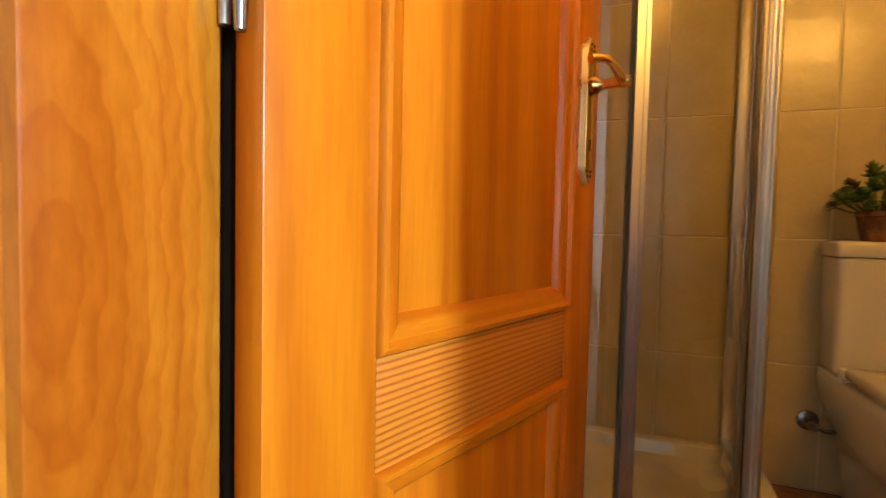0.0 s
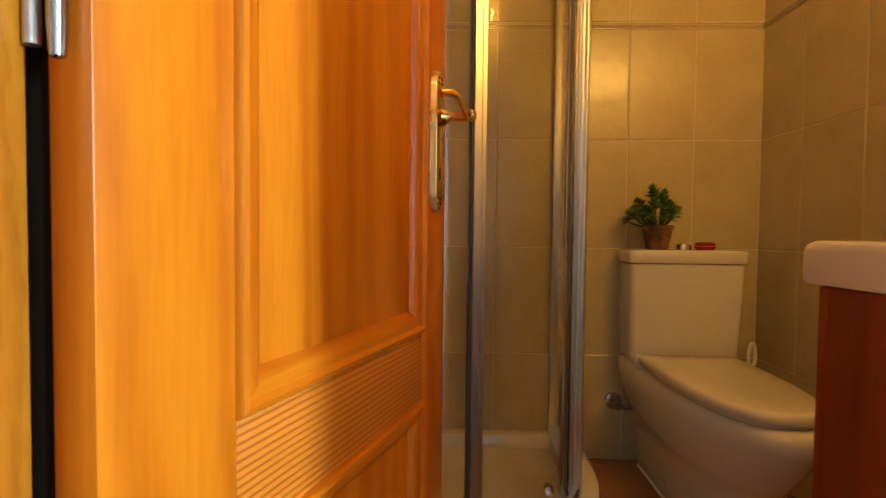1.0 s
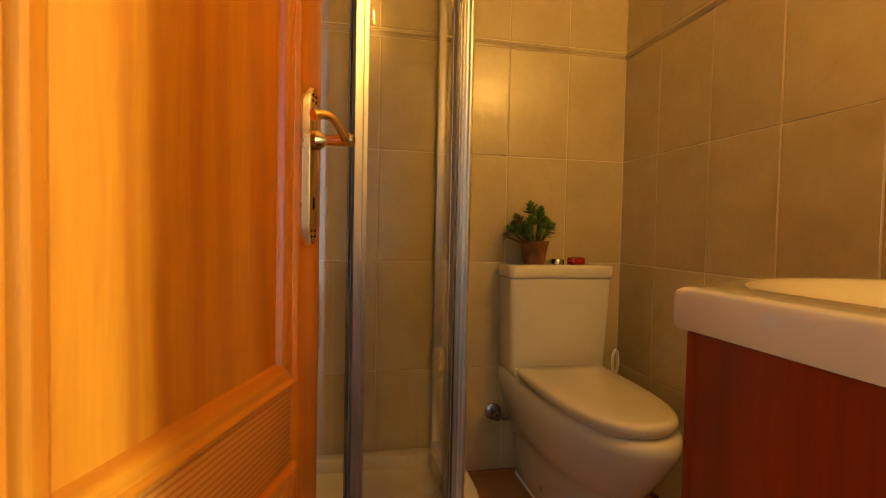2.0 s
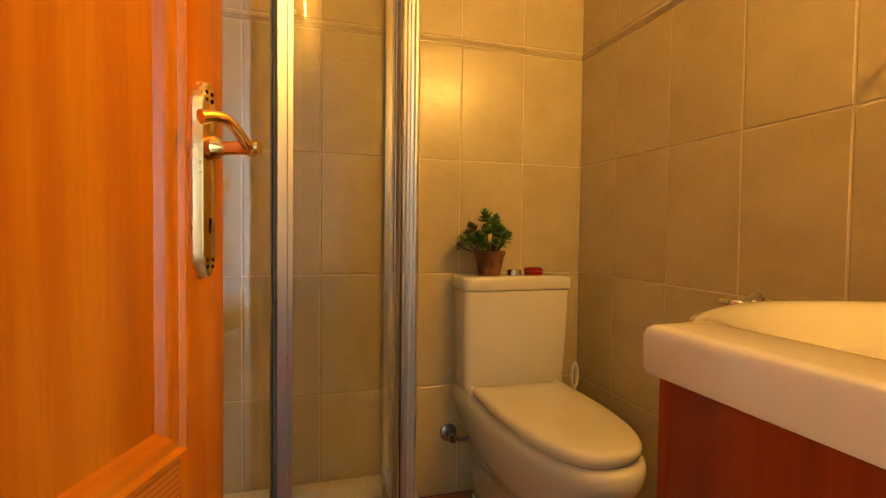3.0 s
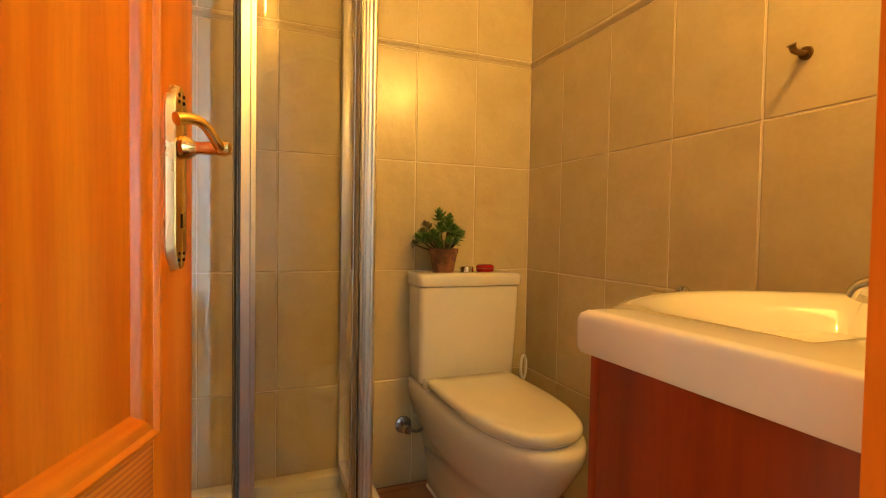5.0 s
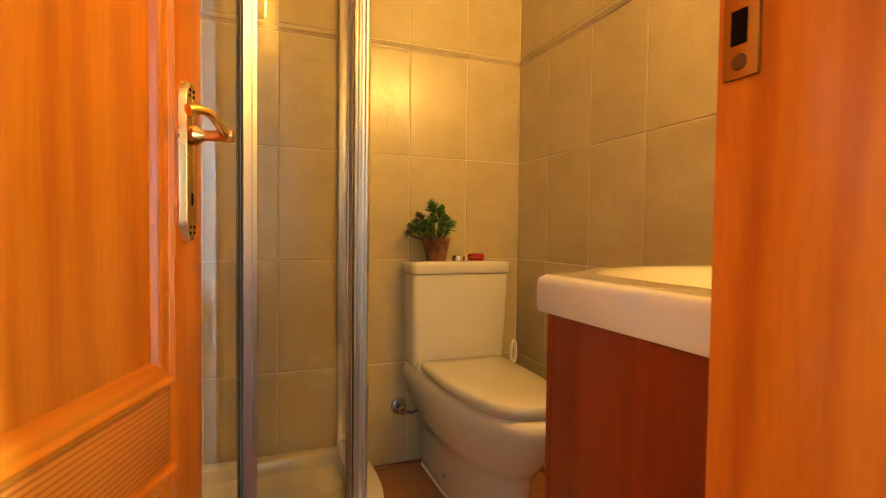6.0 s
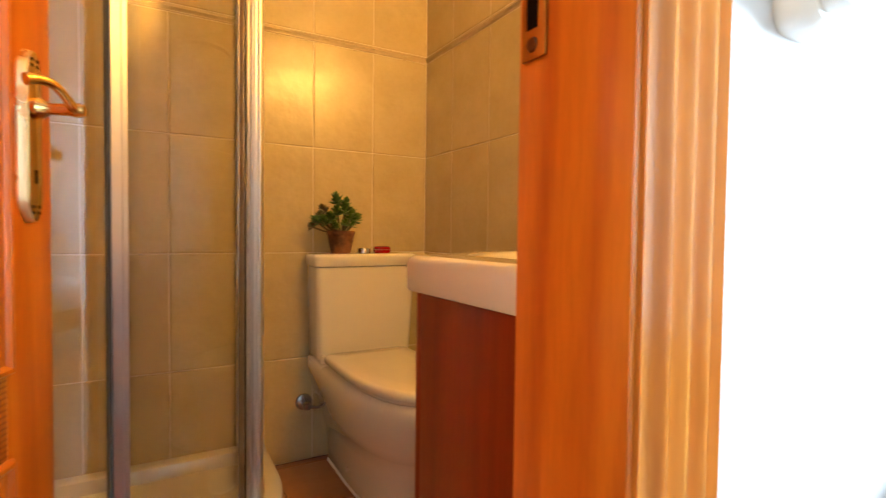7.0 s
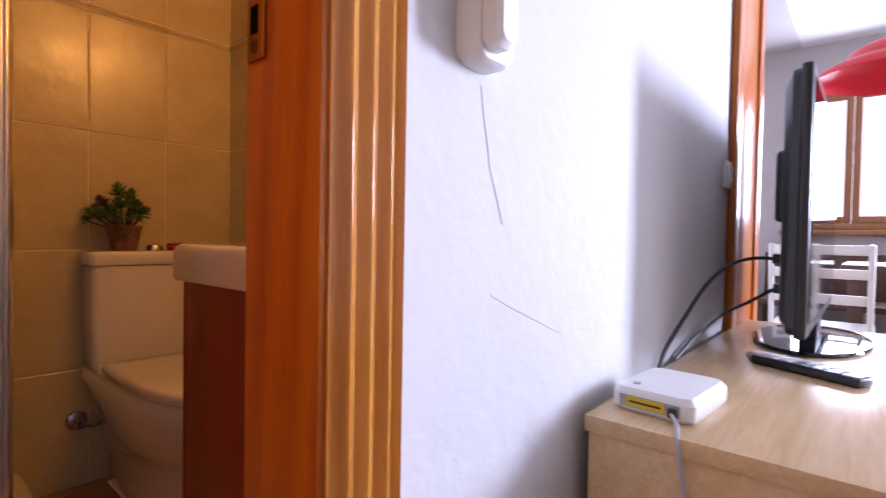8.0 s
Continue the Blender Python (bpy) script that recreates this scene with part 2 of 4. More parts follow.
M_RED = mat("red_gloss_plastic", (0.30, 0.003, 0.006), 0.12, 0, Coat_Weight=0.3)
M_REDSHADE = mat("red_lamp_shade", (0.72, 0.015, 0.025), 0.35)
M_WHITE_PAINT = mat("white_lacquer", (0.78, 0.77, 0.75), 0.35)
M_BROWN = pine("dark_brown_wood", 1, (0.11, 0.05, 0.03), (0.06, 0.025, 0.015), 0.7, 0.45)
M_BIRCH = pine("pale_birch_veneer", 0, (0.80, 0.57, 0.33), (0.70, 0.45, 0.24), 0.35, 0.22)
M_WINFRAME = pine("brown_window_wood", 2, (0.36, 0.16, 0.07), (0.24, 0.09, 0.03), 0.6, 0.4)

M_POT = tile_mat("terracotta_pot", (0.22, 0.085, 0.04), (0.34, 0.13, 0.065), 0.75, 0.1)
n_, l_, b_ = nodes_of(M_POT)
stain = ramp(M_POT, noise_tex(M_POT, coords(M_POT, (1, 1, 1)), 16, 4, 0.6), (0.40, (0.28, 0.26, 0.28)), (0.58, (1, 1, 1)))
l_.new(mix(M_POT, 0.85, b_.inputs["Base Color"].links[0].from_socket, stain, "MULTIPLY"), b_.inputs["Base Color"])
M_SOIL = mat("dark_soil", (0.03, 0.02, 0.012), 0.95)


def leaf_mat(name, a, c):
    m = mat(name, a, 0.45)
    n, l, b = nodes_of(m)
    g = n.new("ShaderNodeNewGeometry")
    col = ramp(m, g.outputs["Random Per Island"], (0.0, a), (1.0, c))
    l.new(col, b.inputs["Base Color"])
    return m


M_LEAF = leaf_mat("green_succulent_leaf", (0.04, 0.12, 0.025), (0.13, 0.24, 0.06))
M_LEAF_PURPLE = leaf_mat("purple_tinged_leaf", (0.16, 0.085, 0.06), (0.10, 0.13, 0.05))

M_GLASS = bpy.data.materials.new("clear_shower_glass")
M_GLASS.use_nodes = True
gn, gl = M_GLASS.node_tree.nodes, M_GLASS.node_tree.links
gb = gn["Principled BSDF"]
gb.inputs["Base Color"].default_value = (1.0, 0.995, 0.99, 1)
gb.inputs["Roughness"].default_value = 0.0
gb.inputs["IOR"].default_value = 1.45
gb.inputs["Transmission Weight"].default_value = 1.0


def glow(name, colour, strength):
    m = bpy.data.materials.new(name)
    m.use_nodes = True
    b = m.node_tree.nodes["Principled BSDF"]
    b.inputs["Base Color"].default_value = (0.8, 0.8, 0.8, 1)
    b.inputs["Emission Color"].default_value = (*colour, 1)
    b.inputs["Emission Strength"].default_value = strength
    return m


M_BULB = glow("lit_bulb_glass", (1.0, 0.56, 0.12), 300.0)
M_OUTSIDE = glow("bright_overcast_distance", (0.92, 0.96, 1.0), 3.0)

# ---- mesh helpers ----


def box(bm, lo, hi, bevel=0.0, segs=2):
    """A box between two corners, with rounded edges; added to bm."""
    t = bmesh.new()
    bmesh.ops.create_cube(t, size=1.0)
    size = [b - a for a, b in zip(lo, hi)]
    for v in t.verts:
        v.co = Vector([(a + b) / 2 + c * s for a, b, c, s in zip(lo, hi, v.co, size)])
    if bevel > 0:
        bmesh.ops.bevel(t, geom=t.edges[:], offset=bevel, segments=segs, profile=0.5, affect="EDGES")
    merge(bm, t)
    return bm


def merge(bm, t, m=None):
    if m is not None:
        bmesh.ops.transform(t, matrix=m, verts=t.verts[:])
    me = bpy.data.meshes.new("scratch")
    t.to_mesh(me)
    t.free()
    bm.from_mesh(me)
    bpy.data.meshes.remove(me)


def rings_mesh(bm, rings, cap0=True, cap1=True, closed=True):
    """A skin over rings of points with the same count."""
    rows = [[bm.verts.new(p) for p in ring] for ring in rings]
    k = len(rows[0])
    for a, b in zip(rows, rows[1:]):
        for i in range(k if closed else k - 1):
            j = (i + 1) % k
            bm.faces.new((a[i], a[j], b[j], b[i]))
    if cap0:
        bm.faces.new(rows[0][::-1])
    if cap1:
        bm.faces.new(rows[-1])
    return bm


def lathe(bm, profile, place=(0, 0, 0), segs=24, m=None):
    """A turned form: profile of (radius, height) round the local z axis."""
    t = bmesh.new()
    rings_mesh(t, [[(r * math.cos(2 * math.pi * i / segs), r * math.sin(2 * math.pi * i / segs), z) for i in range(segs)] for r, z in profile])
    merge(bm, t, Matrix.Translation(place) @ (m or Matrix()))
    return bm


def tube(bm, pts, radius, segs=10):
    """A round bar along points; radius a number or one for each point."""
    pts = [Vector(p) for p in pts]
    rad = radius if isinstance(radius, (list, tuple)) else [radius] * len(pts)
    rings, up = [], None
    for i, p in enumerate(pts):
        d = (pts[min(i + 1, len(pts) - 1)] - pts[max(i - 1, 0)]).normalized()
        if up is None:
            up = d.orthogonal().normalized()
        up = (up - d * up.dot(d)).normalized()
        side = d.cross(up)
        rings.append([p + (up * math.cos(a) + side * math.sin(a)) * rad[i] for a in (2 * math.pi * j / segs for j in range(segs))])
    return rings_mesh(bm, rings)


def smooth_path(pts, steps=6):
    """A Catmull-Rom curve through points."""
    pts = [Vector(p) for p in pts]
    out = []
    for i in range(len(pts) - 1):
        a, b, c, d = pts[max(i - 1, 0)], pts[i], pts[i + 1], pts[min(i + 2, len(pts) - 1)]
        for k in range(steps):
            t = k / steps
            out.append(0.5 * (2 * b + (c - a) * t + (2 * a - 5 * b + 4 * c - d) * t * t + (3 * b - a - 3 * c + d) * t ** 3))
    return out + [pts[-1]]


def finish(bm, name, material, smooth=True):
    bmesh.ops.recalc_face_normals(bm, faces=bm.faces[:])
    me = bpy.data.meshes.new(name)
    bm.to_mesh(me)
    bm.free()
    me.materials.append(material)
    if smooth:
        me.polygons.foreach_set("use_smooth", [True] * len(me.polygons))
        me.set_sharp_from_angle(angle=radians(38))
    return me


def part(name, bm, material, parent, label="", smooth=True):
    ob = new(name, finish(bm, name, material, smooth))
    ob.parent = parent
    if label:
        ob["label"] = label
    return ob


def thing(name, label, category, m=None, group="", kind=""):
    ob = new(name)
    ob.empty_display_size = 0.05
    ob.matrix_world = m if m is not None else Matrix()
    return tagged(ob, label, category, group, kind)


def setting(name, bm, material, label, category, smooth=False):
    return tagged(new(name, finish(bm, name, material, smooth)), label, category, kind="structure")


B = bmesh.new

# ---- structure ----
XL, XR, YF, YB, HZ, YH = -0.10, 1.35, 0.717, 2.25, 2.32, 0.612
T = 0.008
XE, YE = 2.62, 1.50
JL, JR, DOOR_TOP = -0.045, 0.672, 2.04

bm = box(B(), (-1.6, YH, 0), (JL, YF, HZ))
box(bm, (JR, YH, 0), (XE, YF, HZ))
box(bm, (JL, YH, DOOR_TOP), (JR, YF, HZ))
wall_hall = setting("wall_hall", bm, M_PLASTER, "white rough plaster wall between hall and bathroom", "wall")
wall_back = setting("wall_back", box(B(), (XL - 0.1, YB + 0.0018, 0), (XR + 0.1, YB + 0.12, HZ)), M_GROUT, "cream tiled bathroom wall behind the toilet", "wall")
wall_right = setting("wall_right", box(B(), (XR + 0.0018, YF, 0), (XR + 0.12, YB + 0.0018, HZ)), M_GROUT, "cream tiled bathroom wall beside the basin", "wall")
wall_left = setting("wall_left", box(B(), (XL - 0.12, YF, 0), (XL - 0.0018, YB + 0.0018, HZ)), M_GROUT, "cream tiled bathroom wall of the shower", "wall")
floor_bath = setting("floor_bathroom", box(B(), (XL - 0.1, YF, -0.1), (XR + 0.1, YB + 0.1, -0.006)), M_TERRA_GROUT, "terracotta tiled bathroom floor", "floor")
floor_hall = setting("floor_hall", box(B(), (-1.6, -3.6, -0.1), (5.1, YF, -0.008)), M_HALLTILE, "beige tiled floor of hall and living room", "floor")
setting("ceiling_bathroom", box(B(), (XL - 0.1, YF, HZ), (XR + 0.1, YB + 0.1, HZ + 0.1)), M_CEILING, "white painted bathroom ceiling", "ceiling")
setting("ceiling_hall", box(B(), (-1.7, -3.7, HZ), (5.2, YF, HZ + 0.1)), M_HALLCEIL, "ceiling of hall and living room, greyed to cut bounced light", "ceiling")
setting("floor_dining", box(B(), (XE - 0.1, YF, -0.1), (5.1, YE + 0.1, -0.008)), M_HALLTILE, "beige tiled floor of the dining corner", "floor")
setting("ceiling_dining", box(B(), (XE - 0.1, YF, HZ), (5.2, YE + 0.1, HZ + 0.1)), M_DINING, "ceiling of the dining corner, greyed like the backlit window wall", "ceiling")
setting("wall_dining_side", box(B(), (XE - 0.1, YF, 0), (XE, YE, HZ)), M_LIVING, "off-white side wall of the dining corner", "wall")
setting("wall_dining_end", box(B(), (XE - 0.1, YE, 0), (5.0, YE + 0.1, HZ)), M_LIVING, "off-white end wall of the dining corner", "wall")
setting("wall_hall_end", box(B(), (-1.7, -3.6, 0), (-1.6, YF, HZ)), M_CREAM, "plain ochre wall closing the hall", "wall")


def holed_wall(axis, at, thick, a0, a1, holes):
    """A wall across x or y at a place, with upright openings (a, b, z0, z1)."""
    bm = B()

    def add(p, q, z0, z1):
        if q - p > 0.001 and z1 - z0 > 0.001:
            lo, hi = ((at, p, z0), (at + thick, q, z1)) if axis == "x" else ((p, at, z0), (q, at + thick, z1))
            box(bm, lo, hi)
    pos = a0
    for p, q, z0, z1 in sorted(holes):
        add(pos, p, 0, HZ)
        add(p, q, 0, z0)
        add(p, q, z1, HZ)
        pos = q
    add(pos, a1, 0, HZ)
    return bm


DINING = (0.03, 0.77, 0.95, 2.0)
GARDEN = (-2.6, -1.9, 0.85, 2.15)
setting("wall_dining", holed_wall("x", 5.0, 0.2, -3.6, YE + 0.1, [DINING, GARDEN]), M_DINING, "plaster wall with the dining window, greyed for its backlit shade", "wall")
setting("wall_living", box(B(), (-1.7, -3.7, 0), (5.2, -3.6, HZ)), M_LIVING, "plain off-white painted wall closing the living room", "wall")
setting("backdrop", box(B(), (6.2, -5.0, -1.0), (6.25, 4.0, 4.0)), M_OUTSIDE, "bright hazy daylight outside the windows", "backdrop")


def make_window(name, y0, y1, z0, z1, sashes):
    """A wooden window in the dining wall, with sashes side by side."""
    w = thing(name, "brown wooden casement window with white daylight behind", "window", pose(5.0, (y0 + y1) / 2, z0), kind="structure")
    h, half = z1 - z0, (y1 - y0) / 2
    bm = box(B(), (0.0, -half, 0), (0.10, -half + 0.05, h), 0.004)
    box(bm, (0.0, half - 0.05, 0), (0.10, half, h), 0.004)
    box(bm, (0.0, -half + 0.05, h - 0.05), (0.10, half - 0.05, h), 0.004)
    box(bm, (0.0, -half + 0.05, 0), (0.10, half - 0.05, 0.05), 0.004)
    part("window_frame", bm, M_WINFRAME, w)
    part("window_sill", box(B(), (-0.06, -half - 0.05, -0.04), (0.0, half + 0.05, 0.0), 0.006), M_WINFRAME, w)
    step = (2 * half - 0.10) / sashes
    for i in range(sashes):
        a = -half + 0.05 + i * step
        bm = box(B(), (0.02, a + 0.002, 0.052), (0.07, a + 0.045, h - 0.052), 0.004)
        box(bm, (0.02, a + step - 0.045, 0.052), (0.07, a + step - 0.002, h - 0.052), 0.004)
        box(bm, (0.02, a + 0.045, 0.052), (0.07, a + step - 0.045, 0.10), 0.004)
        box(bm, (0.02, a + 0.045, h - 0.10), (0.07, a + step - 0.045, h - 0.052), 0.004)
        sash = part("sash", bm, M_WINFRAME, w)
        pane = part("pane", box(B(), (0.042, a + 0.045, 0.10), (0.046, a + step - 0.045, h - 0.10)), M_GLASS, sash, smooth=False)
        pane.visible_shadow = False
    return w


make_window("window_1", *DINING, 2)
make_window("window_2", *GARDEN, 2)

# ---- door lining and casings ----
frame_ob = thing("door_frame", "orange lacquered pine door lining round the bathroom doorway", "door frame", kind="structure")
bm = box(B(), (JL, 0.598, 0), (-0.003, 0.736, DOOR_TOP - 0.02), 0.003)
part("jamb_hinge_side", bm, M_PINE_KNOT, frame_ob, "knotty honey pine jamb")
bm = box(B(), (0.632, 0.604, 0), (JR, 0.718, DOOR_TOP - 0.02), 0.002)
part("jamb_latch_side", bm, M_JAMB, frame_ob, "deep orange pine jamb")
part("head", box(B(), (JL, 0.604, DOOR_TOP - 0.02), (JR, 0.718, DOOR_TOP + 0.0), 0.002), M_PINE_ALONG, frame_ob)


def fluted(width, depth):
    """Outline of a fluted casing, from its inner to its outer edge: (across, proud)."""
    out = [(0.0, 0.0), (0.0, depth * 0.55)]
    for i in range(25):
        u = i / 24
        rib = 0.5 - 0.5 * math.cos(2 * math.pi * 3 * u)
        out.append((width * (0.06 + 0.8 * u), depth * (0.62 + 0.36 * rib)))
    return out + [(width * 0.93, depth * 0.95), (width * 0.98, depth * 0.75), (width, depth * 0.5), (width, 0.0)]


def casing(name, x0, sign, z1, parent, material):
    prof = fluted(0.078, 0.020)
    bm = B()
    rings_mesh(bm, [[(x0 + sign * a, YH - 0.001 - d, z) for a, d in prof] for z in (0.0, z1)])
    return part(name, bm, material, parent)


casing("casing", 0.638, 1, 2.09, frame_ob, M_CASING)
casing("casing", -0.010, -1, 2.09, frame_ob, M_PINE_KNOT)
bm = B()
prof = fluted(0.078, 0.020)
rings_mesh(bm, [[(x, YH - 0.001 - d, 2.092 + a) for a, d in prof] for x in (-0.09, 0.72)])
part("casing_head", bm, M_PINE_ALONG, frame_ob)

# Added strip that paints the deep shade seen through the hinge gap.
part("gap_shade_strip", box(B(), (-0.010, 0.7425, 0.0), (0.0075, 0.7465, DOOR_TOP - 0.03), 0.001), M_DARK, frame_ob, "black strip standing in for the shade in the hinge gap")

# strike plate in the latch jamb
bm = box(B(), (0.6285, 0.684, 0.995), (0.6318, 0.711, 1.165), 0.0012)
strike = part("strike_plate", bm, M_OLD_BRASS, frame_ob, "worn brass strike plate")
for z0, z1 in ((1.018, 1.042), (1.082, 1.122)):
    part("latch_hole", box(B(), (0.6278, 0.692, z0), (0.6288, 0.704, z1), 0.0), M_DARK, strike)
for z in (1.006, 1.058, 1.152):
    part("screw", lathe(B(), [(0.0001, 0), (0.006, 0.0), (0.005, 0.0015), (0.0001, 0.002)], (0.6284, 0.6975, z), 12, pose(0, 0, 0, 0, -90, 0)), M_TARNISH, strike)

# ---- the open door ----
DW, DT = 0.605, 0.040
door_m = pose(0.048, 0.723, 0.0, 0, 0, math.degrees(math.atan2(0.947, 0.322)))
# local x runs from the hinges to the latch, local -y is the face seen from the doorway
door = thing("door_1", "open orange lacquered pine panel door with brass lever", "door", door_m, kind="structure")


def dbox(s0, s1, z0, z1, n0, n1, bev=0.0015):
    return box(B(), (s0, -n1, z0), (s1, -n0, z1), bev)


part("stile", dbox(0.0, 0.115, 0.012, 1.995, -DT, 0), M_PINE, door)
part("stile", dbox(0.508, DW, 0.012, 1.995, -DT, 0), M_PINE, door)
part("rail", dbox(0.1155, 0.5075, 0.565, 0.678, -DT, -0.0005), M_RAIL, door, "close-ringed pine middle rail")
part("rail", dbox(0.1155, 0.5075, 0.012, 0.20, -DT, -0.0005), M_RAIL, door)
part("rail", dbox(0.1155, 0.5075, 1.875, 1.995, -DT, -0.0005), M_RAIL, door)
part("panel", dbox(0.1155, 0.5075, 0.6785, 1.8745, -DT + 0.009, -0.009), M_PINE, door)
part("panel", dbox(0.1155, 0.5075, 0.2005, 0.5645, -DT + 0.009, -0.009), M_PINE, door)


def moulding(s0, s1, z0, z1):
    """Four mitred lengths of rounded moulding round a panel."""
    prof = [(0.0, -0.009), (0.0, 0.004), (0.003, 0.008), (0.008, 0.009), (0.011, 0.006), (0.013, 0.0035), (0.023, 0.0035), (0.028, 0.001), (0.031, -0.004), (0.036, -0.009)]
    corners = [(s0, z0, 1, 1), (s1, z0, -1, 1), (s1, z1, -1, -1), (s0, z1, 1, -1)]
    for i in range(4):
        a, b = corners[i], corners[(i + 1) % 4]
        bm = rings_mesh(B(), [[(c[0] + c[2] * w, -p, c[1] + c[3] * w) for w, p in prof] for c in (a, b)])
        part("moulding", bm, M_PINE if i % 2 else M_PINE_ALONG, door)


moulding(0.113, 0.512, 0.676, 1.878)
moulding(0.113, 0.512, 0.198, 0.567)

# brass lever set
bm = B()
outline = []
pw, p0, p1 = 0.0215, 0.868, 1.096
for a, z in ((0.18, p0), (0.42, p0 + 0.005), (0.55, p0 + 0.011), (0.78, p0 + 0.016), (0.93, p0 + 0.022), (1.0, p0 + 0.030), (1.0, p1 - 0.030), (0.93, p1 - 0.022), (0.78, p1 - 0.016), (0.55, p1 - 0.011), (0.42, p1 - 0.005), (0.18, p1)):
    outline.append((a * pw, z))
SP = 0.551
loop = [(SP + a, z) for a, z in outline] + [(SP - a, z) for a, z in outline[::-1]]


def plate_ring(n, k, h):
    return [(SP + (s - SP) * k, -n, 0.982 + (z - 0.982) * h) for s, z in loop]


rings_mesh(bm, [plate_ring(*q) for q in ((0.0, 1.0, 1.0), (0.0025, 1.0, 1.0), (0.0095, 0.70, 0.985), (0.0097, 0.69, 0.984))])
lever = part("lever_handle", bm, M_PLATE, door, "polished brass lever on a long shaped plate")
part("plate_face", rings_mesh(B(), [plate_ring(*q) for q in ((0.0095, 0.69, 0.984), (0.0108, 0.66, 0.982), (0.0112, 0.62, 0.978))]), M_BRASS, lever, "mirror-bright brass face of the plate")
for z in (0.881, 0.889, 1.075, 1.083):
    for off in (-0.006, 0.006):
        part("pierced_hole", box(B(), (SP + off - 0.002, -0.0117, z - 0.002), (SP + off + 0.002, -0.0110, z + 0.002), 0.0), M_DARK, lever)
rotx = pose(0, 0, 0, 90, 0, 0)
part("rose", lathe(B(), [(0.0001, 0.0), (0.014, 0.0), (0.0145, 0.006), (0.011, 0.011), (0.0085, 0.015), (0.0075, 0.022), (0.0085, 0.034), (0.0075, 0.040), (0.0095, 0.046), (0.0100, 0.052), (0.0075, 0.058), (0.0001, 0.060)], (SP, -0.0120, 1.020), 24, rotx), M_BRASS, lever)
arm = smooth_path([(SP + 0.002, -0.060, 1.018), (SP - 0.010, -0.060, 1.022), (SP - 0.022, -0.056, 1.034), (SP - 0.034, -0.049, 1.0445), (SP - 0.047, -0.040, 1.046), (SP - 0.060, -0.031, 1.042)], 5)
k = len(arm)
part("grip", tube(B(), arm, [0.0080 - 0.0022 * math.sin(math.pi * min(1, i / k * 1.1)) + (0.0 if 0 < i < k - 1 else -0.004) for i in range(k)], 12), M_BRASS, lever)
part("keyhole", box(B(), (SP - 0.0025, -0.0117, 0.920), (SP + 0.0025, -0.0110, 0.938), 0.0), M_DARK, lever)

# hinges: knuckle between jamb and door edge, with leaf ends
for hz in (0.30, 0.99, 1.75):
    hinge = thing("hinge", "small steel butt hinge between jamb and door", "hinge", pose(0.003, 0.733, hz), group="hinges of the bathroom door")
    part("knuckle", lathe(B(), [(0.0001, -0.045), (0.005, -0.044), (0.005, 0.044), (0.0001, 0.045)], (0, 0, 0), 14), M_STEEL, hinge)
    part("leaf", lathe(B(), [(0.0001, -0.057), (0.0045, -0.055), (0.0055, -0.035), (0.0055, 0.05), (0.0001, 0.052)], (-0.017, -0.008, 0), 12), M_VALVE, hinge)
    part("leaf", lathe(B(), [(0.0001, -0.057), (0.0045, -0.055), (0.0055, -0.035), (0.0055, 0.05), (0.0001, 0.052)], (0.026, -0.012, 0), 12), M_VALVE, hinge)

# ---- shower ----
CX, CY = 0.15, 1.98
tray = thing("shower_tray", "white quadrant shower tray with raised rim on the floor", "shower tray", pose(CX, CY, 0))


def quadrant(r, inset=0.0, z=0.0):
    """Outline of a quarter-round tray in its corner, from the back wall round to the left wall."""
    pts = [(XL + inset + 0.002 - CX, YB - inset - 0.002 - CY, z)]
    pts += [(r, YB - inset - 0.002 - CY, z)]
    pts += [(r * math.cos(a), -r * math.sin(a), z) for a in (math.pi / 2 * i / 24 for i in range(25))]
    pts += [(XL + inset + 0.002 - CX, -r, z)]
    return pts


bm = rings_mesh(B(), [quadrant(0.548, 0, 0.0), quadrant(0.552, 0, 0.085), quadrant(0.548, 0.001, 0.098), quadrant(0.538, 0.004, 0.104), quadrant(0.475, 0.035, 0.104),
                      quadrant(0.462, 0.045, 0.098), quadrant(0.455, 0.055, 0.060), quadrant(0.43, 0.08, 0.050), quadrant(0.25, 0.2, 0.044)])
part("basin", bm, M_CERAMIC, tray)
part("drain", lathe(B(), [(0.0001, 0.044), (0.045, 0.044), (0.043, 0.049), (0.0001, 0.051)], (0.0, 0.0, 0), 24), M_CHROME, tray)

CX = 0.138
shower = thing("shower_enclosure", "curved glass shower enclosure in aluminium frame on the tray", "shower enclosure", pose(CX, CY, 0.104))
RG, GZ0, GZ1 = 0.488, 0.03, 1.86


def curved(bm, r, a0, a1, z0, z1, t, steps=24):
    """A bent slab between two angles (degrees from +x towards -y)."""
    rows = []
    for i in range(steps + 1):
        a = radians(a0 + (a1 - a0) * i / steps)
        c, s = math.cos(a), -math.sin(a)
        rows.append([((r + d) * c, (r + d) * s, z) for d, z in ((-t / 2, z0), (t / 2, z0), (t / 2, z1), (-t / 2, z1))])
    return rings_mesh(bm, rows)


